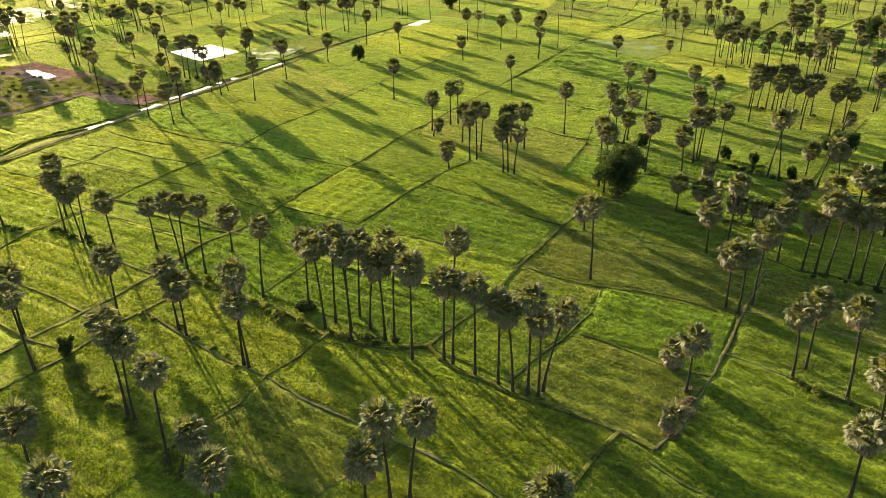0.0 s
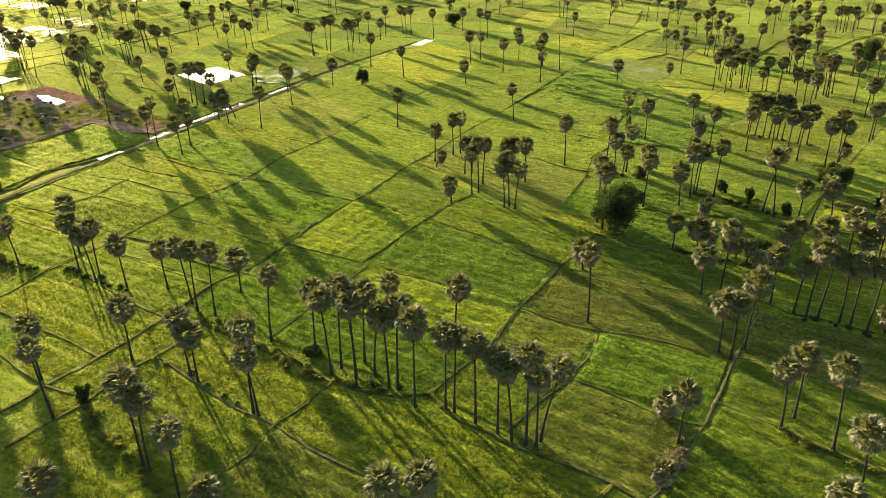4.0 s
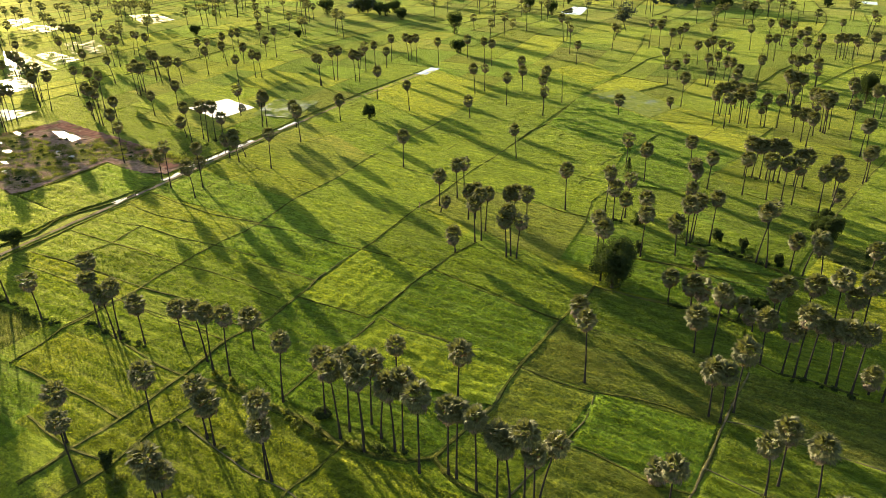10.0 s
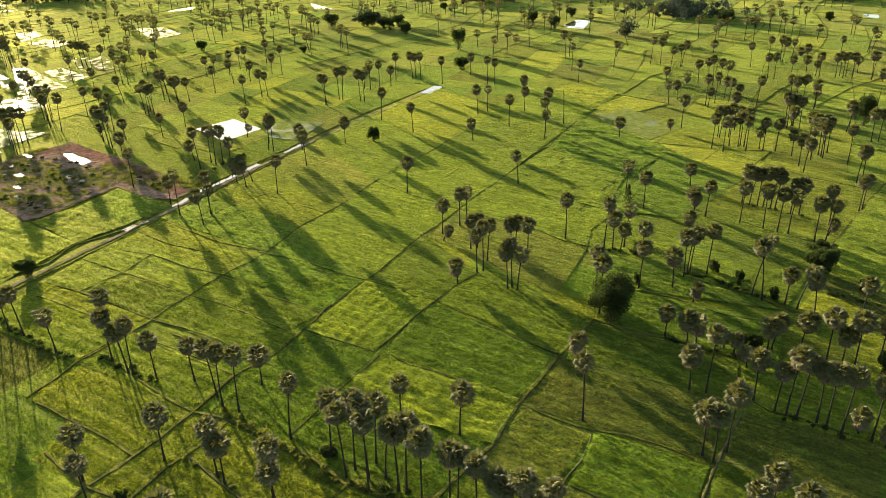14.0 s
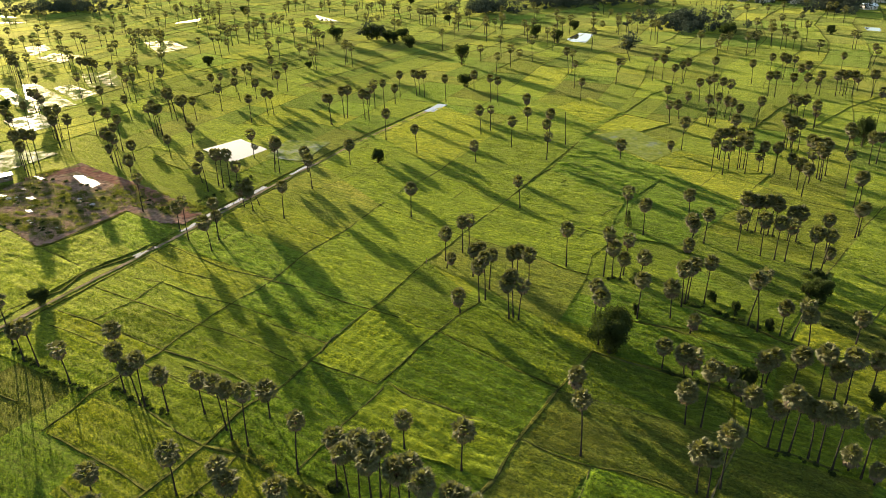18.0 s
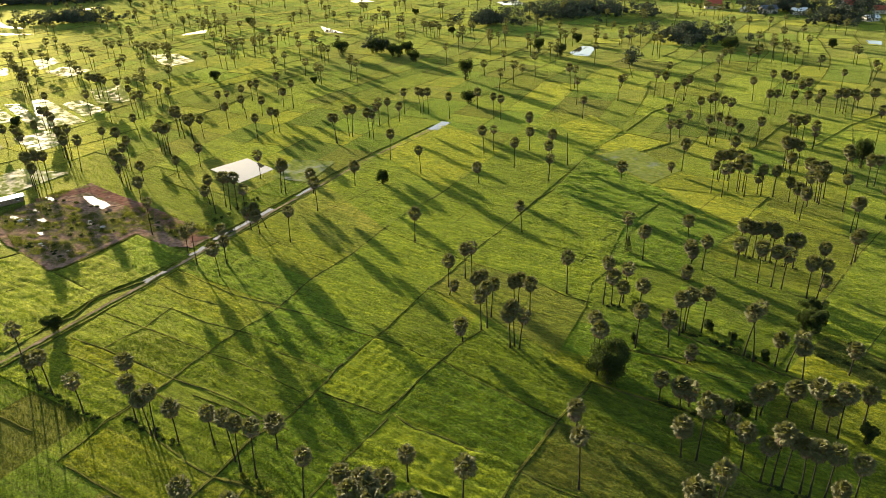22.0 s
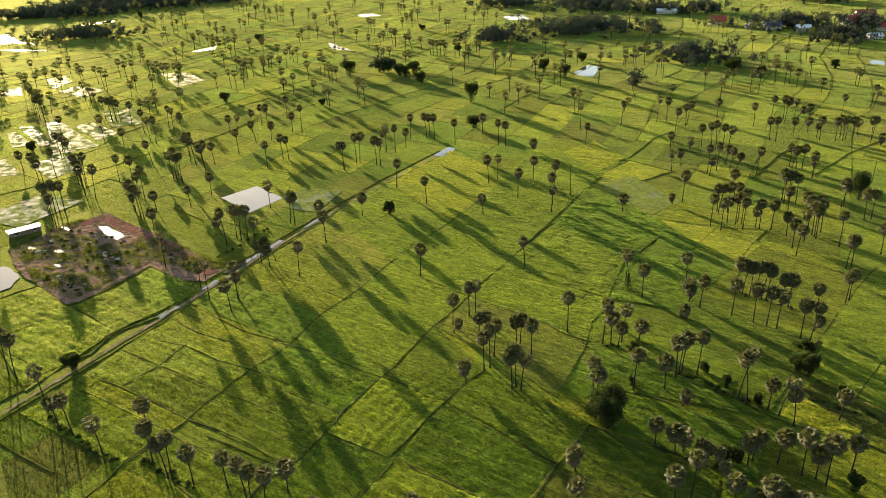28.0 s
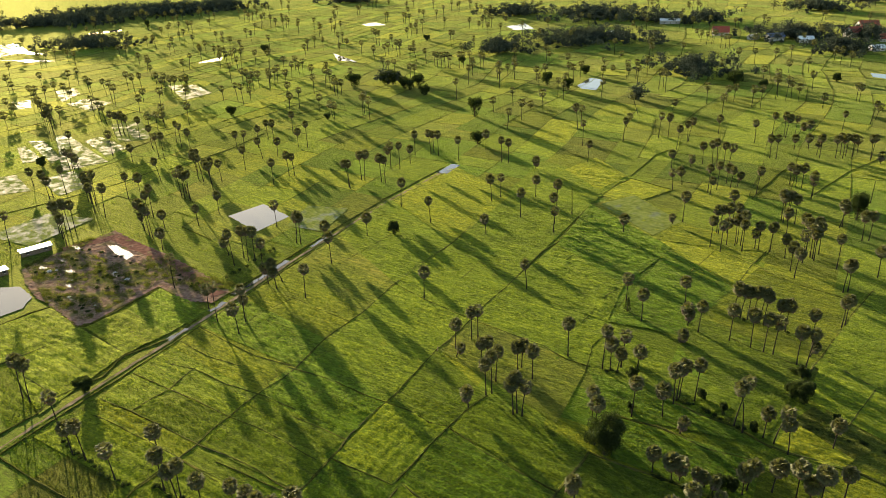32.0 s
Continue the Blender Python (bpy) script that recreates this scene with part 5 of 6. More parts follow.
FAR_PALMS_7 = [
    (-85.5, 818.8, 13.9, -1.3), (253.1, 799.7, 11.7, 0.3), (-274.9, 836.3, 13.3, 1.2), (5.4, 812.6, 10.9, -1.1), (265.3, 816.7, 10.2, 2.1), (252.5, 818.6, 10.2, 0.0),
    (-164.5, 821.3, 12.3, 0.6), (-518.6, 824.0, 13.7, 1.8), (-335.5, 825.8, 15.8, -1.4), (-20.5, 827.6, 15.4, -0.9), (-279.8, 829.5, 13.8, -0.4), (-18.8, 835.1, 14.2, 0.3),
    (257.8, 837.5, 9.1, -5.0), (-177.5, 838.2, 11.3, 0.5), (-523.5, 839.4, 11.4, 1.3), (-103.3, 843.3, 15.1, -0.3), (-114.8, 874.4, 13.6, 0.8), (-150.8, 846.1, 13.3, -0.1),
    (-365.8, 848.7, 15.6, -1.9), (-107.5, 851.8, 14.6, -1.0), (-147.4, 853.6, 13.4, -0.1), (-323.5, 854.6, 13.6, -0.3), (-64.4, 907.2, 13.9, -1.8), (-387.7, 875.7, 10.6, -0.5),
]
FAR_PALMS_8 = [
    (-241.5, 986.4, 13.9, 0.7), (-249.0, 987.6, 13.9, -0.1), (-259.3, 989.2, 13.9, -0.1), (-394.0, 956.4, 12.7, 1.4), (-280.6, 957.7, 12.6, 2.3), (-371.9, 972.4, 14.4, 0.3),
    (-386.5, 974.8, 14.3, 1.6), (-370.9, 982.2, 13.8, 0.1), (-270.9, 1007.1, 16.2, 0.5), (-284.8, 1009.5, 16.2, 1.3), (-318.3, 1109.1, 13.7, 1.0), (-331.3, 1086.5, 15.6, 3.6),
]
PALMS_18 = [(60.7, 234.4, 10.4, 0.2), (36.8, 154.0, 13.9, 0.0), (36.4, 158.0, 14.9, -0.2)]
NEAR_PALMS = PALMS_1 + PALMS_2 + PALMS_3 + PALMS_4 + PALMS_5 + PALMS_6 + PALMS_7 + PALMS_8 + PALMS_9 + PALMS_10 + PALMS_11 + PALMS_12 + PALMS_13 + PALMS_14 + PALMS_15 + PALMS_16 + PALMS_17 + PALMS_18
DISTANT_PALMS = FAR_PALMS_1 + FAR_PALMS_2 + FAR_PALMS_3 + FAR_PALMS_4 + FAR_PALMS_5 + FAR_PALMS_6 + FAR_PALMS_7 + FAR_PALMS_8
DEAD_PALMS = [(51.5, 323.6, 15.7, -0.7), (198.1, 333.2, 11.7, 0.1)]
POST = (-8.7, 202.0)


def trunk_mesh(height, lean, seed):
    r = random.Random(seed)
    rings, sides = 8, 8
    bend = r.uniform(-0.5, 0.5)
    verts, faces = [], []
    for i in range(rings + 1):
        f = i / rings
        rad = 0.125 + 0.14 * (1 - f) ** 6 + 0.025 * (1 - f) + 0.010 * (i % 2)
        cx = lean * (0.35 * f + 0.65 * f * f)
        cy = bend * math.sin(f * math.pi) * 0.5
        for k in range(sides):
            t = 2 * math.pi * k / sides
            verts.append((cx + rad * math.cos(t), cy + rad * math.sin(t), f * height - (0.25 if i == 0 else 0)))
    for i in range(rings):
        for k in range(sides):
            faces.append((i * sides + k, i * sides + (k + 1) % sides, (i + 1) * sides + (k + 1) % sides, (i + 1) * sides + k))
    faces.append(tuple(range(rings * sides, (rings + 1) * sides)))
    return mesh_of("trunk", verts, faces, BARK, True)


def fan_leaf(r, stalk, blade, droop, segments=11, spread=2.5):
    """One fan leaf along +x: a stalk and pleated pointed segments. Returns triangles."""
    tri = []
    s = Vector((stalk, 0, -0.12 * stalk))
    w = 0.05
    tri += [((0, -w, 0), (0, w, 0), tuple(s)), ((0, 0, -w), (0, 0, w), tuple(s))]
    for i in range(segments):
        ang = spread * ((i + 0.5) / segments - 0.5)
        half = spread / segments * 0.78
        ln = blade * (1 - 0.22 * abs(ang) / (spread / 2)) * r.uniform(0.88, 1.1)
        sag = -droop * ln * r.uniform(0.7, 1.3)
        mid = s + Vector((math.cos(ang), math.sin(ang), 0)) * ln * 0.72 + Vector((0, 0, sag * 0.3 + 0.05))
        tip = s + Vector((math.cos(ang), math.sin(ang), 0)) * ln + Vector((0, 0, sag))
        e0 = s + Vector((math.cos(ang - half), math.sin(ang - half), 0)) * ln * 0.7 + Vector((0, 0, sag * 0.3))
        e1 = s + Vector((math.cos(ang + half), math.sin(ang + half), 0)) * ln * 0.7 + Vector((0, 0, sag * 0.3))
        tri += [(tuple(s), tuple(e0), tuple(mid)), (tuple(s), tuple(mid), tuple(e1)), (tuple(e0), tuple(tip), tuple(mid)), (tuple(mid), tuple(tip), tuple(e1))]
    return np.array(tri)


def spin(tris, m):
    v = tris.reshape(-1, 3)
    r = np.array(m)
    return (v @ r[:3, :3].T + r[:3, 3]).reshape(-1, 3, 3)


def leaf_poses(r, count, low, high, base=0.0):
    """Poses of leaves round a palm heart, from low to high degrees of rise."""
    poses = []
    for i in range(count):
        rise = low + (high - low) * (i + 0.5) / count
        turn = i * 137.5 + r.uniform(-14, 14)
        poses.append(pose(0, 0, base + 0.35 * (rise - low) / (high - low), 0, 0, turn) @ pose(0.12, 0, 0, r.uniform(-25, 25), -rise + r.uniform(-8, 8), 0))
    return poses


def crown_mesh(seed, count=40, low=-32, high=84, blade=1.5, stalk=1.05):
    r = random.Random(seed)
    tri = [spin(fan_leaf(r, stalk * r.uniform(0.85, 1.1), blade * r.uniform(0.9, 1.1), 0.35, 9), m) for m in leaf_poses(r, count, low, high)]
    return triangles("crown", np.concatenate(tri), FROND)


def skirt_mesh(seed, count=26):
    r = random.Random(seed)
    tri = [spin(fan_leaf(r, 1.15, 1.35 * r.uniform(0.8, 1.1), 0.7, 7, 1.9), m) for m in leaf_poses(r, count, -84, -18, -0.35)]
    return triangles("dry_fronds", np.concatenate(tri), DRY)


CROWNS = [crown_mesh(s) for s in range(6)]
SPARSE = [crown_mesh(20 + s, 20, -20, 75) for s in range(3)]
SKIRTS = [skirt_mesh(40 + s) for s in range(4)]
BIG_SKIRTS = [skirt_mesh(60 + s, 30) for s in range(2)]
LEAVES = [triangles("frond", fan_leaf(random.Random(80 + s), 1.05, 1.5, 0.25 + 0.1 * s, 11), FROND) for s in range(4)]


def palm(x, y, height, lean, seed, fine):
    r = random.Random(seed)
    root = new("sugar_palm")
    root.matrix_basis = pose(x, y, ground_height(x, y))
    child("trunk", trunk_mesh(height, lean, seed), root)
    size = 0.89 * r.uniform(0.9, 1.15) * (0.8 if height < 5 else 1.0) * (1.0 + 0.04 * min(1.0, max(0.0, (y - 150) / 150)))
    top = pose(lean, 0, height, r.uniform(-6, 6), r.uniform(-6, 6) + lean, r.uniform(0, 360)) @ Matrix.Scale(size, 4)
    if fine:
        child("dry_fronds", r.choice(SKIRTS), root, "brown hanging dead fronds below the crown", top)
        for m in leaf_poses(r, 36, -30, 84):
            child("frond", r.choice(LEAVES), root, "", top @ m @ Matrix.Scale(r.uniform(0.85, 1.1), 4))
    else:
        child("crown", r.choice(CROWNS if r.random() < 0.85 else SPARSE), root, "", top)
        child("dry_fronds", r.choice(SKIRTS), root, "brown hanging dead fronds below the crown", top)
    if height < 6:
        child("dry_fronds", r.choice(BIG_SKIRTS), root, "brown hanging dead fronds below the crown", top @ pose(0, 0, -0.9))
        words = "short sugar palm wrapped in dead brown fronds on a dike"
    elif abs(lean) > 1.6:
        words = "leaning sugar palm with a dark bare trunk on a dike"
    elif height > 13.5:
        words = "very tall slender sugar palm with a round fan crown"
    else:
        words = "sugar palm with a round grey-green fan crown on a dike"
    tagged(root, words, "palm tree", "sugar palms")


def build_palms():
    for i, (x, y, h, lean) in enumerate(NEAR_PALMS):
        palm(x, y, h, lean, 1000 + i, y < 118)
    r = random.Random(9)
    leaves, bark = [], []
    beyond = []
    while len(beyond) < 330:
        x, y = r.uniform(-900, 650), 560 + 700 * r.random()
        if abs(x + 0.05 * y) < 0.64 * y and noise.noise((x * 0.011, y * 0.011, 3.0)) > -0.05:
            beyond.append((x, y, r.uniform(10, 15), r.uniform(-1, 1)))
    for x, y, h, lean in DISTANT_PALMS + beyond:
        m = pose(x + lean, y, h, 0, 0, r.uniform(0, 360)) @ Matrix.Scale(r.uniform(1.15, 1.4), 4)
        leaves.append(spin(np.concatenate([spin(fan_leaf(r, 1.0, 1.4, 0.4, 4), q) for q in leaf_poses(r, 22, -60, 80)]), m))
        for k in range(4):
            t0, t1 = k * math.pi / 2, (k + 1) * math.pi / 2
            q = [(x + 0.22 * math.cos(t), y + 0.22 * math.sin(t), -0.2) for t in (t0, t1)] + [(x + lean + 0.2 * math.cos(t), y + 0.2 * math.sin(t), h) for t in (t1, t0)]
            bark += [(q[0], q[1], q[2]), (q[0], q[2], q[3])]
    far = tagged(new("distant_palms", triangles("distant_palms", np.concatenate(leaves), FROND)), "many sugar palms scattered over far paddies", "palm tree", kind="stuff")
    child("trunks", triangles("trunks", np.array(bark), BARK), far)


build_palms()


def dead_palm(x, y, height, lean, seed):
    root = new("dead_palm", trunk_mesh(height, lean, seed))
    root.matrix_basis = pose(x, y, ground_height(x, y))
    tagged(root, "bare dead palm trunk without a crown on a dike", "dead palm")


for i, (x, y, h, lean) in enumerate(DEAD_PALMS):
    dead_palm(x, y, h, lean, 60 + i)


def post(x, y):
    root = new("wooden_post", mesh_of("wooden_post", *block(-0.12, 0.12, -0.12, 0.12, -0.2, 1.9), PLANK))
    root.matrix_basis = pose(x, y, ground_height(x, y), 3, 2, 20)
    tagged(root, "weathered wooden post standing at a dike corner", "post")


post(*POST)


# ---------------------------------------------------------------- broadleaf trees and bushes
# broadleaf trees and bushes: x, y, height, half width
TREES_1 = [
    (38.8, 150.4, 12.5, 5.2), (-33.6, 302.0, 6.5, 2.6), (4.6, 515.3, 15.3, 5.8), (98.5, 175.4, 5.8, 2.2), (100.7, 173.4, 7.7, 3.4), (181.4, 312.0, 13.6, 4.1),
    (105.9, 185.5, 4.0, 2.2), (-120.5, 179.8, 4.8, 3.0), (-259.2, 652.0, 10.1, 2.9), (-180.7, 532.8, 7.3, 4.2), (-450.5, 1028.6, 15.1, 3.5), (-100.1, 624.6, 12.2, 6.9),
    (-74.8, 633.6, 10.8, 5.0), (-67.2, 632.9, 12.8, 7.0), (-55.6, 613.5, 11.0, 4.8), (-50.3, 608.6, 10.5, 4.8), (-44.3, 626.0, 9.8, 5.9), (-36.0, 586.2, 9.2, 4.6),
    (66.4, 615.1, 12.8, 4.8), (81.9, 596.1, 10.2, 4.1), (104.5, 658.9, 8.6, 4.5), (-7.2, 727.3, 6.6, 3.4), (6.3, 446.3, 8.6, 4.4), (-51.3, 876.4, 6.5, 4.0),
]
TREES_2 = [
    (-103.6, 515.3, 5.0, 2.5), (-227.5, 811.4, 10.4, 5.5), (106.1, 163.4, 3.7, 1.2), (81.8, 159.7, 3.8, 1.2), (75.7, 167.3, 4.5, 1.2), (71.8, 175.4, 4.0, 1.5),
    (53.7, 186.4, 3.8, 1.7), (49.4, 168.6, 3.6, 1.0), (-263.6, 413.8, 5.9, 2.8), (303.4, 607.0, 6.9, 3.3), (219.9, 604.3, 11.5, 6.9), (234.8, 581.7, 8.9, 3.3),
    (-56.8, 91.8, 3.1, 1.2), (-23.1, 104.1, 1.4, 1.9), (68.5, 136.4, 4.4, 1.7), (91.9, 126.5, 5.5, 1.9), (65.7, 137.5, 4.5, 1.7),
]
ALL_TREES = TREES_1 + TREES_2


def leaf_cloud(r, centres, per, size):
    """Leaf clumps on lobes: loose triangles turned at random, thinner inside."""
    tri = []
    for cx, cy, cz, rx, rz in centres:
        for _ in range(per):
            d = Vector((r.gauss(0, 1), r.gauss(0, 1), r.gauss(0, 1))).normalized() * (r.random() ** 0.4)
            c = Vector((cx + d.x * rx, cy + d.y * rx, cz + d.z * rz))
            u = Vector((r.gauss(0, 1), r.gauss(0, 1), r.gauss(0, 1))).normalized() * size * r.uniform(0.6, 1.3)
            v = u.cross(Vector((r.gauss(0, 1), r.gauss(0, 1), r.gauss(0, 1)))).normalized() * size * 0.6
            tri += [(c - u, c + v, c + u), (c - u, c + u, c - v)]
    return np.array([[tuple(p) for p in t] for t in tri])


def tree(x, y, height, half, seed, name="tree", words="", leaf=None):
    r = random.Random(seed)
    root = new(name)
    root.matrix_basis = pose(x, y, ground_height(x, y))
    fork = height * 0.3
    verts, faces = [], []

    def limb(p0, p1, r0, r1):
        d = (p1 - p0).normalized()
        s = d.orthogonal().normalized()
        t = d.cross(s)
        k = len(verts)
        for p, rad in ((p0, r0), (p1, r1)):
            for i in range(6):
                w = i * math.pi / 3
                verts.append(p + (s * math.cos(w) + t * math.sin(w)) * rad)
        for i in range(6):
            faces.append((k + i, k + (i + 1) % 6, k + 6 + (i + 1) % 6, k + 6 + i))

    limb(Vector((0, 0, -0.2)), Vector((0.1, 0, fork)), 0.06 * height * 0.5 + 0.05, 0.04 * height * 0.5 + 0.04)
    lobes = []
    for i in range(11):
        w = i * 2.4 + r.uniform(-0.4, 0.4)
        f = r.uniform(0.25, 0.8)
        c = Vector((math.cos(w) * half * f, math.sin(w) * half * f, height * r.uniform(0.38 if height > 4 else 0.22, 0.86)))
        limb(Vector((0.1, 0, fork)), c, 0.025 * height * 0.5 + 0.02, 0.02)
        lobes.append((c.x, c.y, c.z, half * r.uniform(0.35, 0.5), height * r.uniform(0.16, 0.24)))
    lobes.append((0, 0, height * 0.55, half * 0.55, height * 0.34))
    if height > 4:
        lobes.append((half * 0.1, 0, height * 0.2, half * 0.45, height * 0.22))
        lobes += [(math.cos(w) * half * 0.62, math.sin(w) * half * 0.62, height * 0.72, half * 0.38, height * 0.2) for w in (0.3, 1.5, 2.7, 3.9, 5.1)]
    child("trunk", mesh_of("trunk", verts, faces, WOOD, True), root)
    child("crown", triangles("crown", leaf_cloud(r, lobes, int(60 + 140 * min(half, 6)) if y < 350 else 130, 0.13 + half * 0.018 if y < 350 else 0.2 + half * 0.05), leaf or LEAF), root)
    tagged(root, words or ("dark broadleaf tree with a dense round crown" if height > 4 else "low dark green bush growing beside a dike"), "tree" if height > 4 else "bush")


def pointed_tree(x, y, height, half, seed):
    """A small dark tree with a narrow pointed crown."""
    r = random.Random(seed)
    root = new("pointed_tree")
    root.matrix_basis = pose(x, y, ground_height(x, y))
    v, f = block(-0.09, 0.09, -0.09, 0.09, -0.2, height * 0.6)
    child("trunk", mesh_of("trunk", v, f, WOOD), root)
    lobes = [(0.1 * math.sin(i * 2.1), 0.1 * math.cos(i * 2.1), height * (0.14 + 0.11 * i), half * (1.0 - 0.115 * i), height * 0.09) for i in range(8)]
    child("crown", triangles("crown", leaf_cloud(r, lobes, 110, 0.2), LEAF), root)
    tagged(root, "small dark tree with a narrow pointed crown among rice", "tree")


pointed_tree(59.9, 228.0, 6.2, 1.9, 77)


def build_trees():
    for i, (x, y, h, half) in enumerate(ALL_TREES):
        tree(x, y, h, half, 300 + i, "tree" if h > 4 else "bush")


build_trees()


def shrub_row(x0, y0, x1, y1, count, tall, seed, leaf, words="low shrub growing wild along a field dike", group="dike shrubs", stray=0.8):
    r = random.Random(seed)
    for i in range(count):
        f = (i + r.uniform(0.1, 0.9)) / count
        h = tall * r.uniform(0.6, 1.3)
        lobes = [(r.uniform(-0.5, 0.5) * h, r.uniform(-0.5, 0.5) * h, h * r.uniform(0.35, 0.6), h * r.uniform(0.5, 0.8), h * 0.45) for _ in range(4)]
        x, y = x0 + (x1 - x0) * f + r.uniform(-stray, stray), y0 + (y1 - y0) * f + r.uniform(-stray, stray)
        root = new("shrub", triangles("shrub", leaf_cloud(r, lobes, 70, 0.16), leaf))
        root.matrix_basis = pose(x, y, ground_height(x, y))
        tagged(root, words, "shrub", group)


for x0, y0, x1, y1, count, tall, leaf in (
        (-81, 138, -63, 126, 12, 0.9, LEAF), (-116, 155, -86, 136, 14, 1.0, LEAF), (-47, 118, -28, 102, 12, 1.3, WEED), (-28, 102, -14, 94, 9, 1.0, WEED), (-13, 95, -7, 93, 4, 1.0, LEAF),
        (-50, 104, -29, 88, 8, 0.6, WEED), (64, 114, 75, 107, 6, 0.8, LEAF), (49, 143, 64, 133, 10, 0.9, LEAF), (48, 82, 57, 74, 10, 1.0, WEED), (-58, 92, -31, 65, 20, 1.0, WEED)):
    shrub_row(x0, y0, x1, y1, count, tall, int(x0 + 500), leaf)
for x0, y0, x1, y1, count, tall, leaf in (
        (62, 177, 80, 160, 12, 1.3, LEAF), (45, 190, 55, 187, 5, 0.9, LEAF), (92, 165, 114, 151, 9, 0.9, LEAF), (34, 81, 29, 71, 7, 1.2, DRY), (97, 224, 112, 212, 6, 0.7, LEAF), (-100, 255, -85, 290, 8, 1.2, LEAF), (104, 190, 107, 186, 4, 1.4, LEAF)):
    shrub_row(x0, y0, x1, y1, count, tall, int(x0 + 900), leaf)


for a0, b0, a1, b1, count in ((12, -160, 14, -134, 9), (24, -185, 27, -140, 12), (36, -186, 33, -132, 12), (47, -188, 44, -134, 9), (52, -130, 44, -102, 8)):
    shrub_row(*field(a0, b0), *field(a1, b1), count, 1.0, int(a0 + 40), LEAF, "small dark shrub on the cleared earth lot", "lot shrubs", 3.5)


def grove(x, y, rx, ry, seed, tall):
    """Far woods: trees of uneven height standing close; one joined mass."""
    r = random.Random(seed)
    tri = []
    for _ in range(max(7, int(rx * ry / (11 if y < 950 else 14)))):
        w, f = r.uniform(0, 2 * math.pi), min(1.5, abs(r.gauss(0, 0.7)))
        cx, cy, h = x + math.cos(w) * rx * f, y + math.sin(w) * ry * f, tall * r.choice((0.45, 0.6, 0.8, 0.95, 1.1, 1.4))
        lobes = [(cx + r.uniform(-1, 1) * h * 0.26, cy + r.uniform(-1, 1) * h * 0.26, h * r.uniform(0.25, 0.8), h * r.uniform(0.2, 0.3), h * 0.18) for _ in range(6)]
        tri.append(leaf_cloud(r, lobes, 20 if y < 950 else 12, 0.85 if y < 950 else 1.2))
    tagged(new("far_grove", triangles("far_grove", np.concatenate(tri), GROVE)), "far dark grove of broadleaf trees round the fields", "woods", kind="stuff")


def build_groves():
    spots = [(-651, 1108, 63, 38), (-595, 1135, 68, 45), (-598, 1218, 72, 55), (-528, 1234, 82, 55), (-478, 1254, 62, 50), (-422, 1291, 42, 40), (-464, 886, 45, 32), (-207, 1328, 41, 33), (66, 1098, 42, 36), (178, 1050, 56, 55)]
    more = [(133, 840, 58, 44), (30, 788, 24, 30), (253, 989, 31, 28), (305, 979, 26, 30), (360, 830, 40, 42), (369, 742, 33, 28), (431, 827, 24, 40), (200, 659, 31, 36), (483, 1063, 34, 42), (588, 1137, 32, 24), (129, 556, 8, 7), (-70, 633, 12, 8)]
    for i, (x, y, rx, ry) in enumerate(spots + more):
        grove(x, y, rx * 1.1, ry, 700 + i, 12.5)


build_groves()

# ---------------------------------------------------------------- rice plants and weeds
def blades(rng, x, y, wf, hf, tall, wide, lean, rise=0.0):
    """Loose pointed blades at the places given; wf and hf scale their width and height."""
    k = len(x)
    t = rng.uniform(0, 2 * np.pi, k)
    h = tall * hf * rng.uniform(0.6, 1.25, k)
    w = wide * wf * rng.uniform(0.6, 1.3, k)
    lx, ly = rng.normal(0, lean, k) * h, rng.normal(0, lean, k) * h
    v = np.empty((k, 3, 3))
    z = np.array([ground_height(p, q) if q < 260 else 0.0 for p, q in zip(x.tolist(), y.tolist())]) + rise
    v[:, 0] = np.stack([x - np.cos(t) * w, y - np.sin(t) * w, z - 0.03], 1)
    v[:, 1] = np.stack([x + np.cos(t) * w, y + np.sin(t) * w, z - 0.03], 1)
    v[:, 2] = np.stack([x + lx, y + ly, z + h], 1)
    return v


def sow(name, count, seed, mat, words, place, tall, wide, lean=0.35):
    rng = np.random.default_rng(seed)
    tagged(new(name, triangles(name, blades(rng, *place(rng, count), tall, wide, lean), mat)), words, "grass", kind="stuff")


def crop_of(a, b):
    """Crop, tone and surface height of the plot at each place."""
    kinds = list(CROPS)
    k, tone, rise, wave = np.zeros(len(a), int), np.zeros(len(a)), np.full(len(a), 0.05), np.full(len(a), np.nan)
    off = np.array([warp(p, q) for p, q in zip(a.tolist(), b.tolist())])
    ua, ub = 2 * a - off[:, 0], 2 * b - off[:, 1]
    for ring, crop, t, w, lift in sorted(PLOTS, key=lambda q: q[3] is not None):
        aa, bb = (a, b) if w is not None else (ua, ub)
        m = np.flatnonzero((bb >= min(p[1] for p in ring)) & (bb < max(p[1] for p in ring)))
        m = m[inside(aa[m], bb[m], ring)]
        k[m], tone[m], rise[m] = kinds.index(crop), t, lift
        if w is not None:
            wave[m] = w
    for i in np.flatnonzero(~np.isnan(wave)).tolist():
        rise[i] += crop_relief(float(a[i]), float(b[i]), float(wave[i]))
    return k, tone, rise


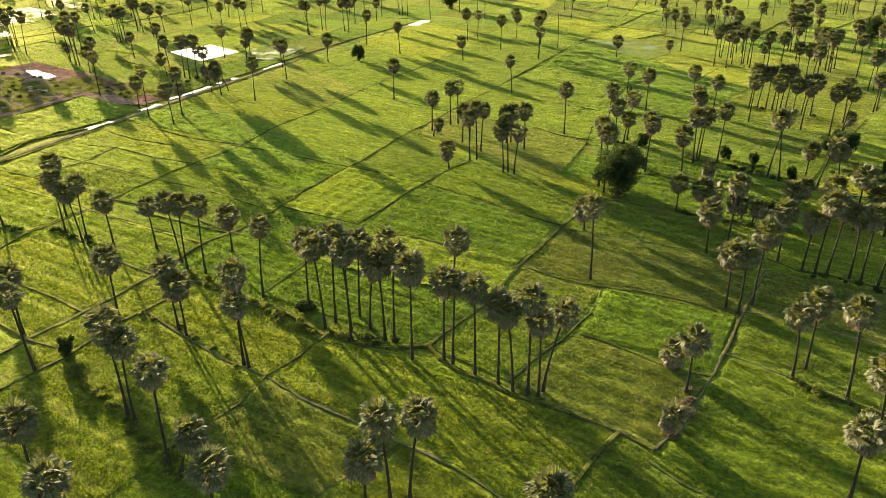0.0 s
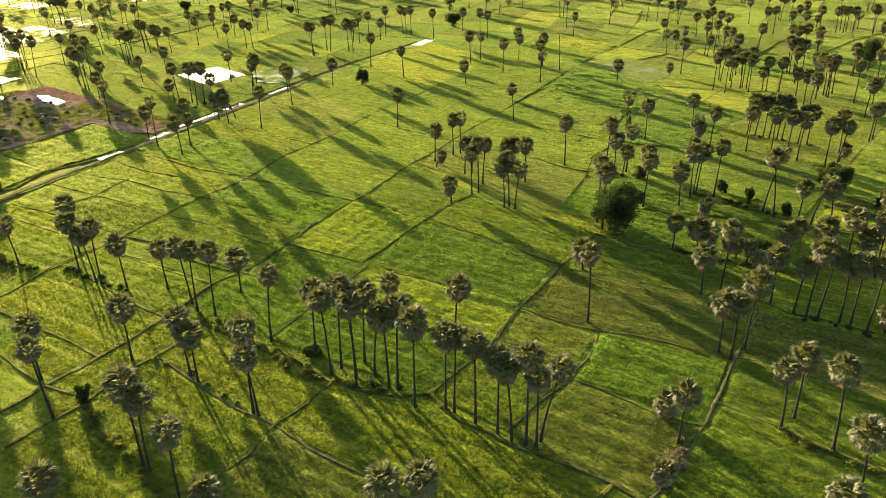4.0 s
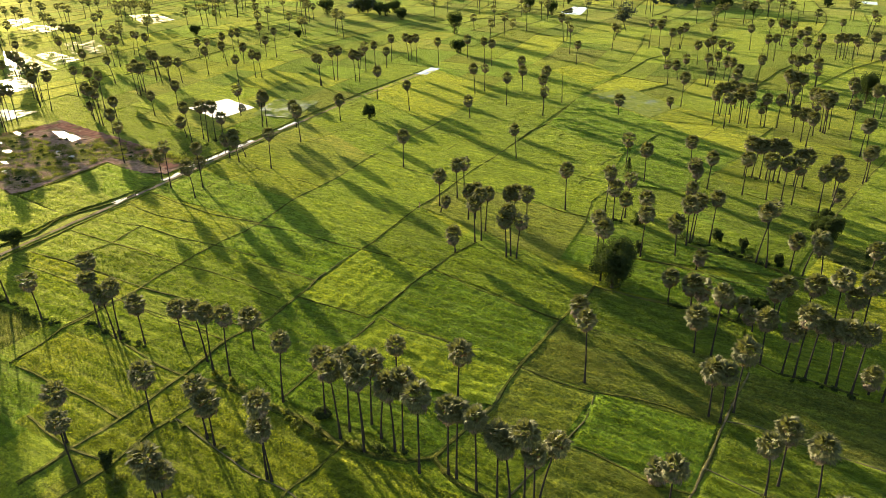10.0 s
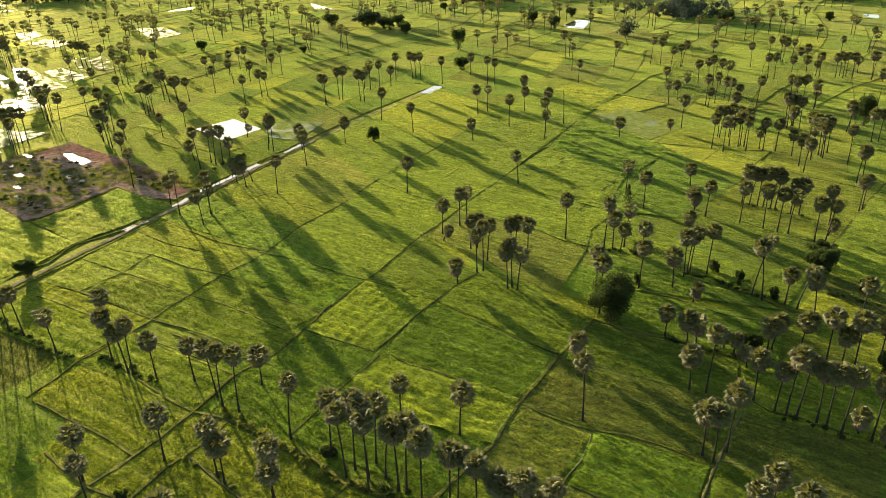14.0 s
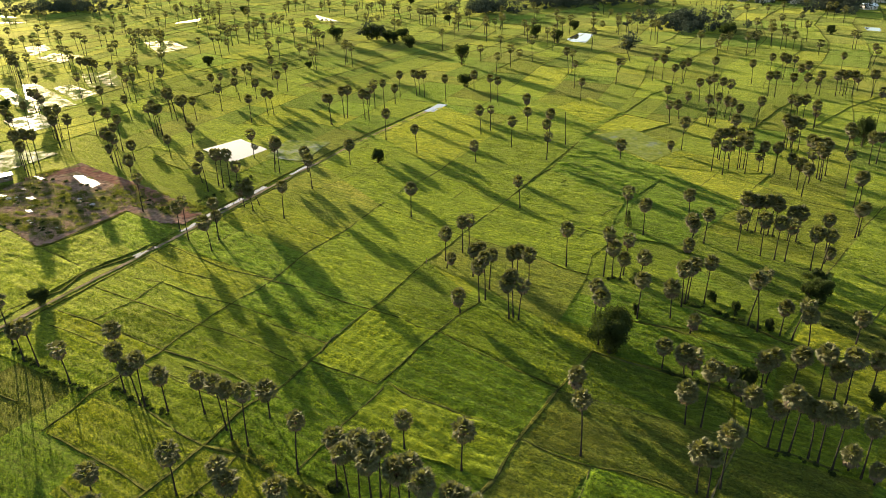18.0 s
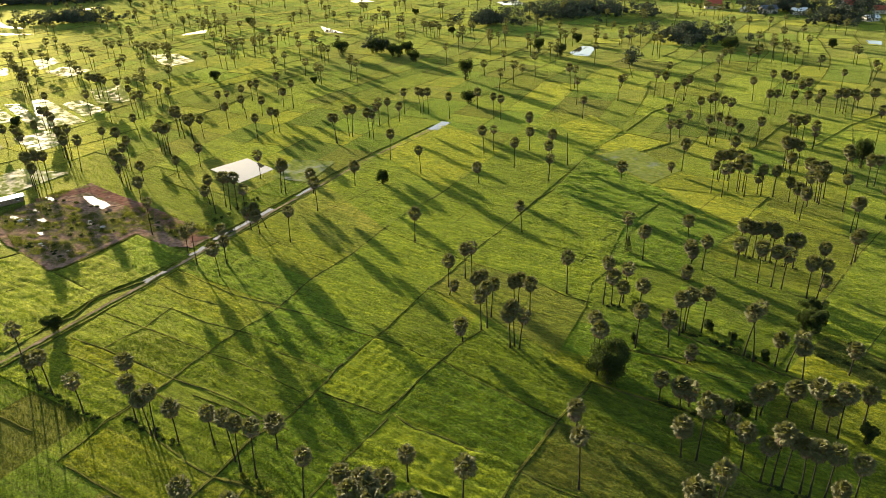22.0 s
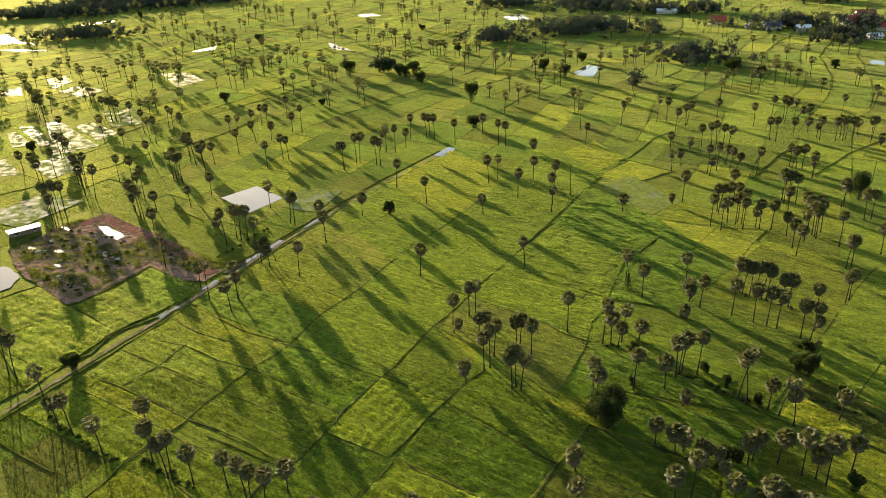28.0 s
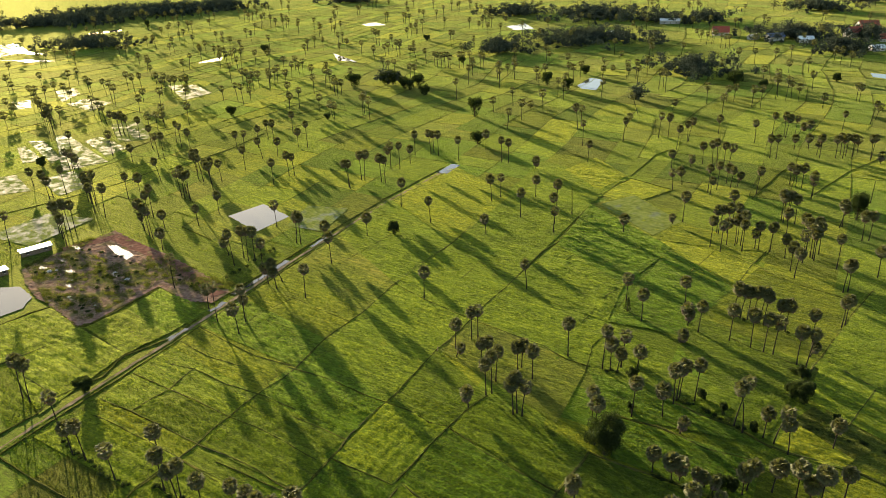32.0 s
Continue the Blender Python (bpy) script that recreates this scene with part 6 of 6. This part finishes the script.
def fan_places(rng, count, y0, y1):
    """Places over the wedge of land, thinning with the distance, off the dikes, road, ponds and earth lot."""
    y = y0 * (y1 / y0) ** rng.random(count)
    x = rng.uniform(-1, 1, count) * (0.72 * y + 15) - 0.03 * y
    a = ((x - ORIGIN.x) * math.sin(B_DIR) - (y - ORIGIN.y) * math.cos(B_DIR)) / math.sin(B_DIR - A_DIR)
    b = ((y - ORIGIN.y) * math.cos(A_DIR) - (x - ORIGIN.x) * math.sin(A_DIR)) / math.sin(B_DIR - A_DIR)
    bare = ((np.abs(b + 89.5) < 3.2) & (a < 232)) | ((a > 98) & (a < 130) & (b > -156) & (b < -125)) | ((a > 41) & (a < 56) & (b > -130) & (b < -96))
    bare |= ((a > 2) & (a < 64) & (b > -205 + 0.5 * np.maximum(0, 30 - a)) & (b < -127)) | ((a > -14) & (a < 9) & (b > -190) & (b < -156))
    for a0, b0, a1, b1, w, _ in DIKES:
        (x0, y0), length = field(a0, b0), math.hypot(a1 - a0, b1 - b0) + 1e-6
        if y0 < 330:
            m = np.flatnonzero(np.abs(b - (b0 + b1) / 2) < abs(b1 - b0) / 2 + w)
            m = m[np.abs(a[m] - (a0 + a1) / 2) < abs(a1 - a0) / 2 + w]
            f = np.clip(((a[m] - a0) * (a1 - a0) + (b[m] - b0) * (b1 - b0)) / length ** 2, 0, 1)
            bare[m] |= (a[m] - a0 - f * (a1 - a0)) ** 2 + (b[m] - b0 - f * (b1 - b0)) ** 2 < (0.62 * w) ** 2
    row = np.sin(a * 2.1 + 1.3 * np.sin(b * 0.05) + 0.8 * np.sin(a * 0.31)) + 0.7 * np.sin(a * 0.83 + b * 0.02)
    clump = np.sin(a * 5.1 + 2.0 * np.sin(b * 1.3)) * np.sin(b * 3.7 + 2.0 * np.sin(a * 0.9))
    keep = ~bare & (rng.random(count) < 0.60 + 0.22 * row + 0.20 * clump)
    f = np.clip(y / 90, 0.7, 9) ** np.where(y < 175, 1.0, 0.6)
    return x[keep], y[keep], f[keep], (0.8 + 0.2 * f ** 0.5)[keep], a[keep], b[keep]


def sow_rice():
    rng = np.random.default_rng(3)
    words = {"rice": "countless young yellow-green rice plants in low sun", "lush": "dense deep green rice plants in low sun", "ripe": "ripening yellow rice plants in low sun", "thin": "thin dull rice plants with gaps"}
    for count, y0, y1, tall, wide in ((1000000, 50, 175, 0.29, 0.045), (560000, 175, 560, 0.32, 0.052)):
        x, y, wf, hf, a, b = fan_places(rng, count, y0, y1)
        k, tone, rise = crop_of(a, b)
        for i, crop in enumerate(CROPS):
            m = k == i
            if crop == "thin":
                m &= rng.random(len(x)) < 0.85
            v = blades(rng, x[m], y[m], wf[m], hf[m] * (1.15 if crop == "lush" else 1.0), tall, wide, 0.35, rise[m])
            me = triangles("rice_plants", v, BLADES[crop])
            set_tone(me, tone[m])
            tagged(new("rice_plants", me), words[crop], "rice", "rice plants", "stuff")


sow_rice()


def dike_places(rng, count):
    """Places on and beside the near dikes."""
    near = [d for d in DIKES if field(d[0], d[1])[1] < 330]
    length = np.array([math.hypot(d[2] - d[0], d[3] - d[1]) for d in near])
    pick = rng.choice(len(near), count, p=length / length.sum())
    seg = np.array(near)[pick]
    f = rng.random(count)
    a = seg[:, 0] + (seg[:, 2] - seg[:, 0]) * f
    b = seg[:, 1] + (seg[:, 3] - seg[:, 1]) * f
    x = ORIGIN.x + a * math.cos(A_DIR) + b * math.cos(B_DIR) + rng.normal(0, 0.36, count) * seg[:, 4]
    y = ORIGIN.y + a * math.sin(A_DIR) + b * math.sin(B_DIR) + rng.normal(0, 0.36, count) * seg[:, 4]
    return x, y, np.ones(count), np.ones(count)


sow("dike_weeds", 140000, 4, WEED, "rough grass and weeds growing along the dikes", dike_places, 0.30, 0.06)


def scrub_places(rng, count):
    ca, cb = rng.uniform(6, 57, 420), rng.uniform(-196, -100, 420)
    pick = rng.integers(0, 420, count)
    size = rng.uniform(0.4, 1.7, 420)[pick]
    a, b = ca[pick] + rng.normal(0, 1, count) * size, cb[pick] + rng.normal(0, 1.6, count) * size
    keep = ((b < -128) | (a > 43)) & (a > 5 + np.maximum(0, -150 - b) * 0.35) & (a < 62)
    keep &= ~((a > 44) & (a < 59) & (b > -190) & (b < -153))
    a, b = a[keep], b[keep]
    return ORIGIN.x + a * math.cos(A_DIR) + b * math.cos(B_DIR), ORIGIN.y + a * math.sin(A_DIR) + b * math.sin(B_DIR), np.full(len(a), 1.6), np.ones(len(a))


sow("lot_scrub", 80000, 6, SCRUB, "patchy olive scrub on the cleared earth lot", scrub_places, 0.75, 0.085)
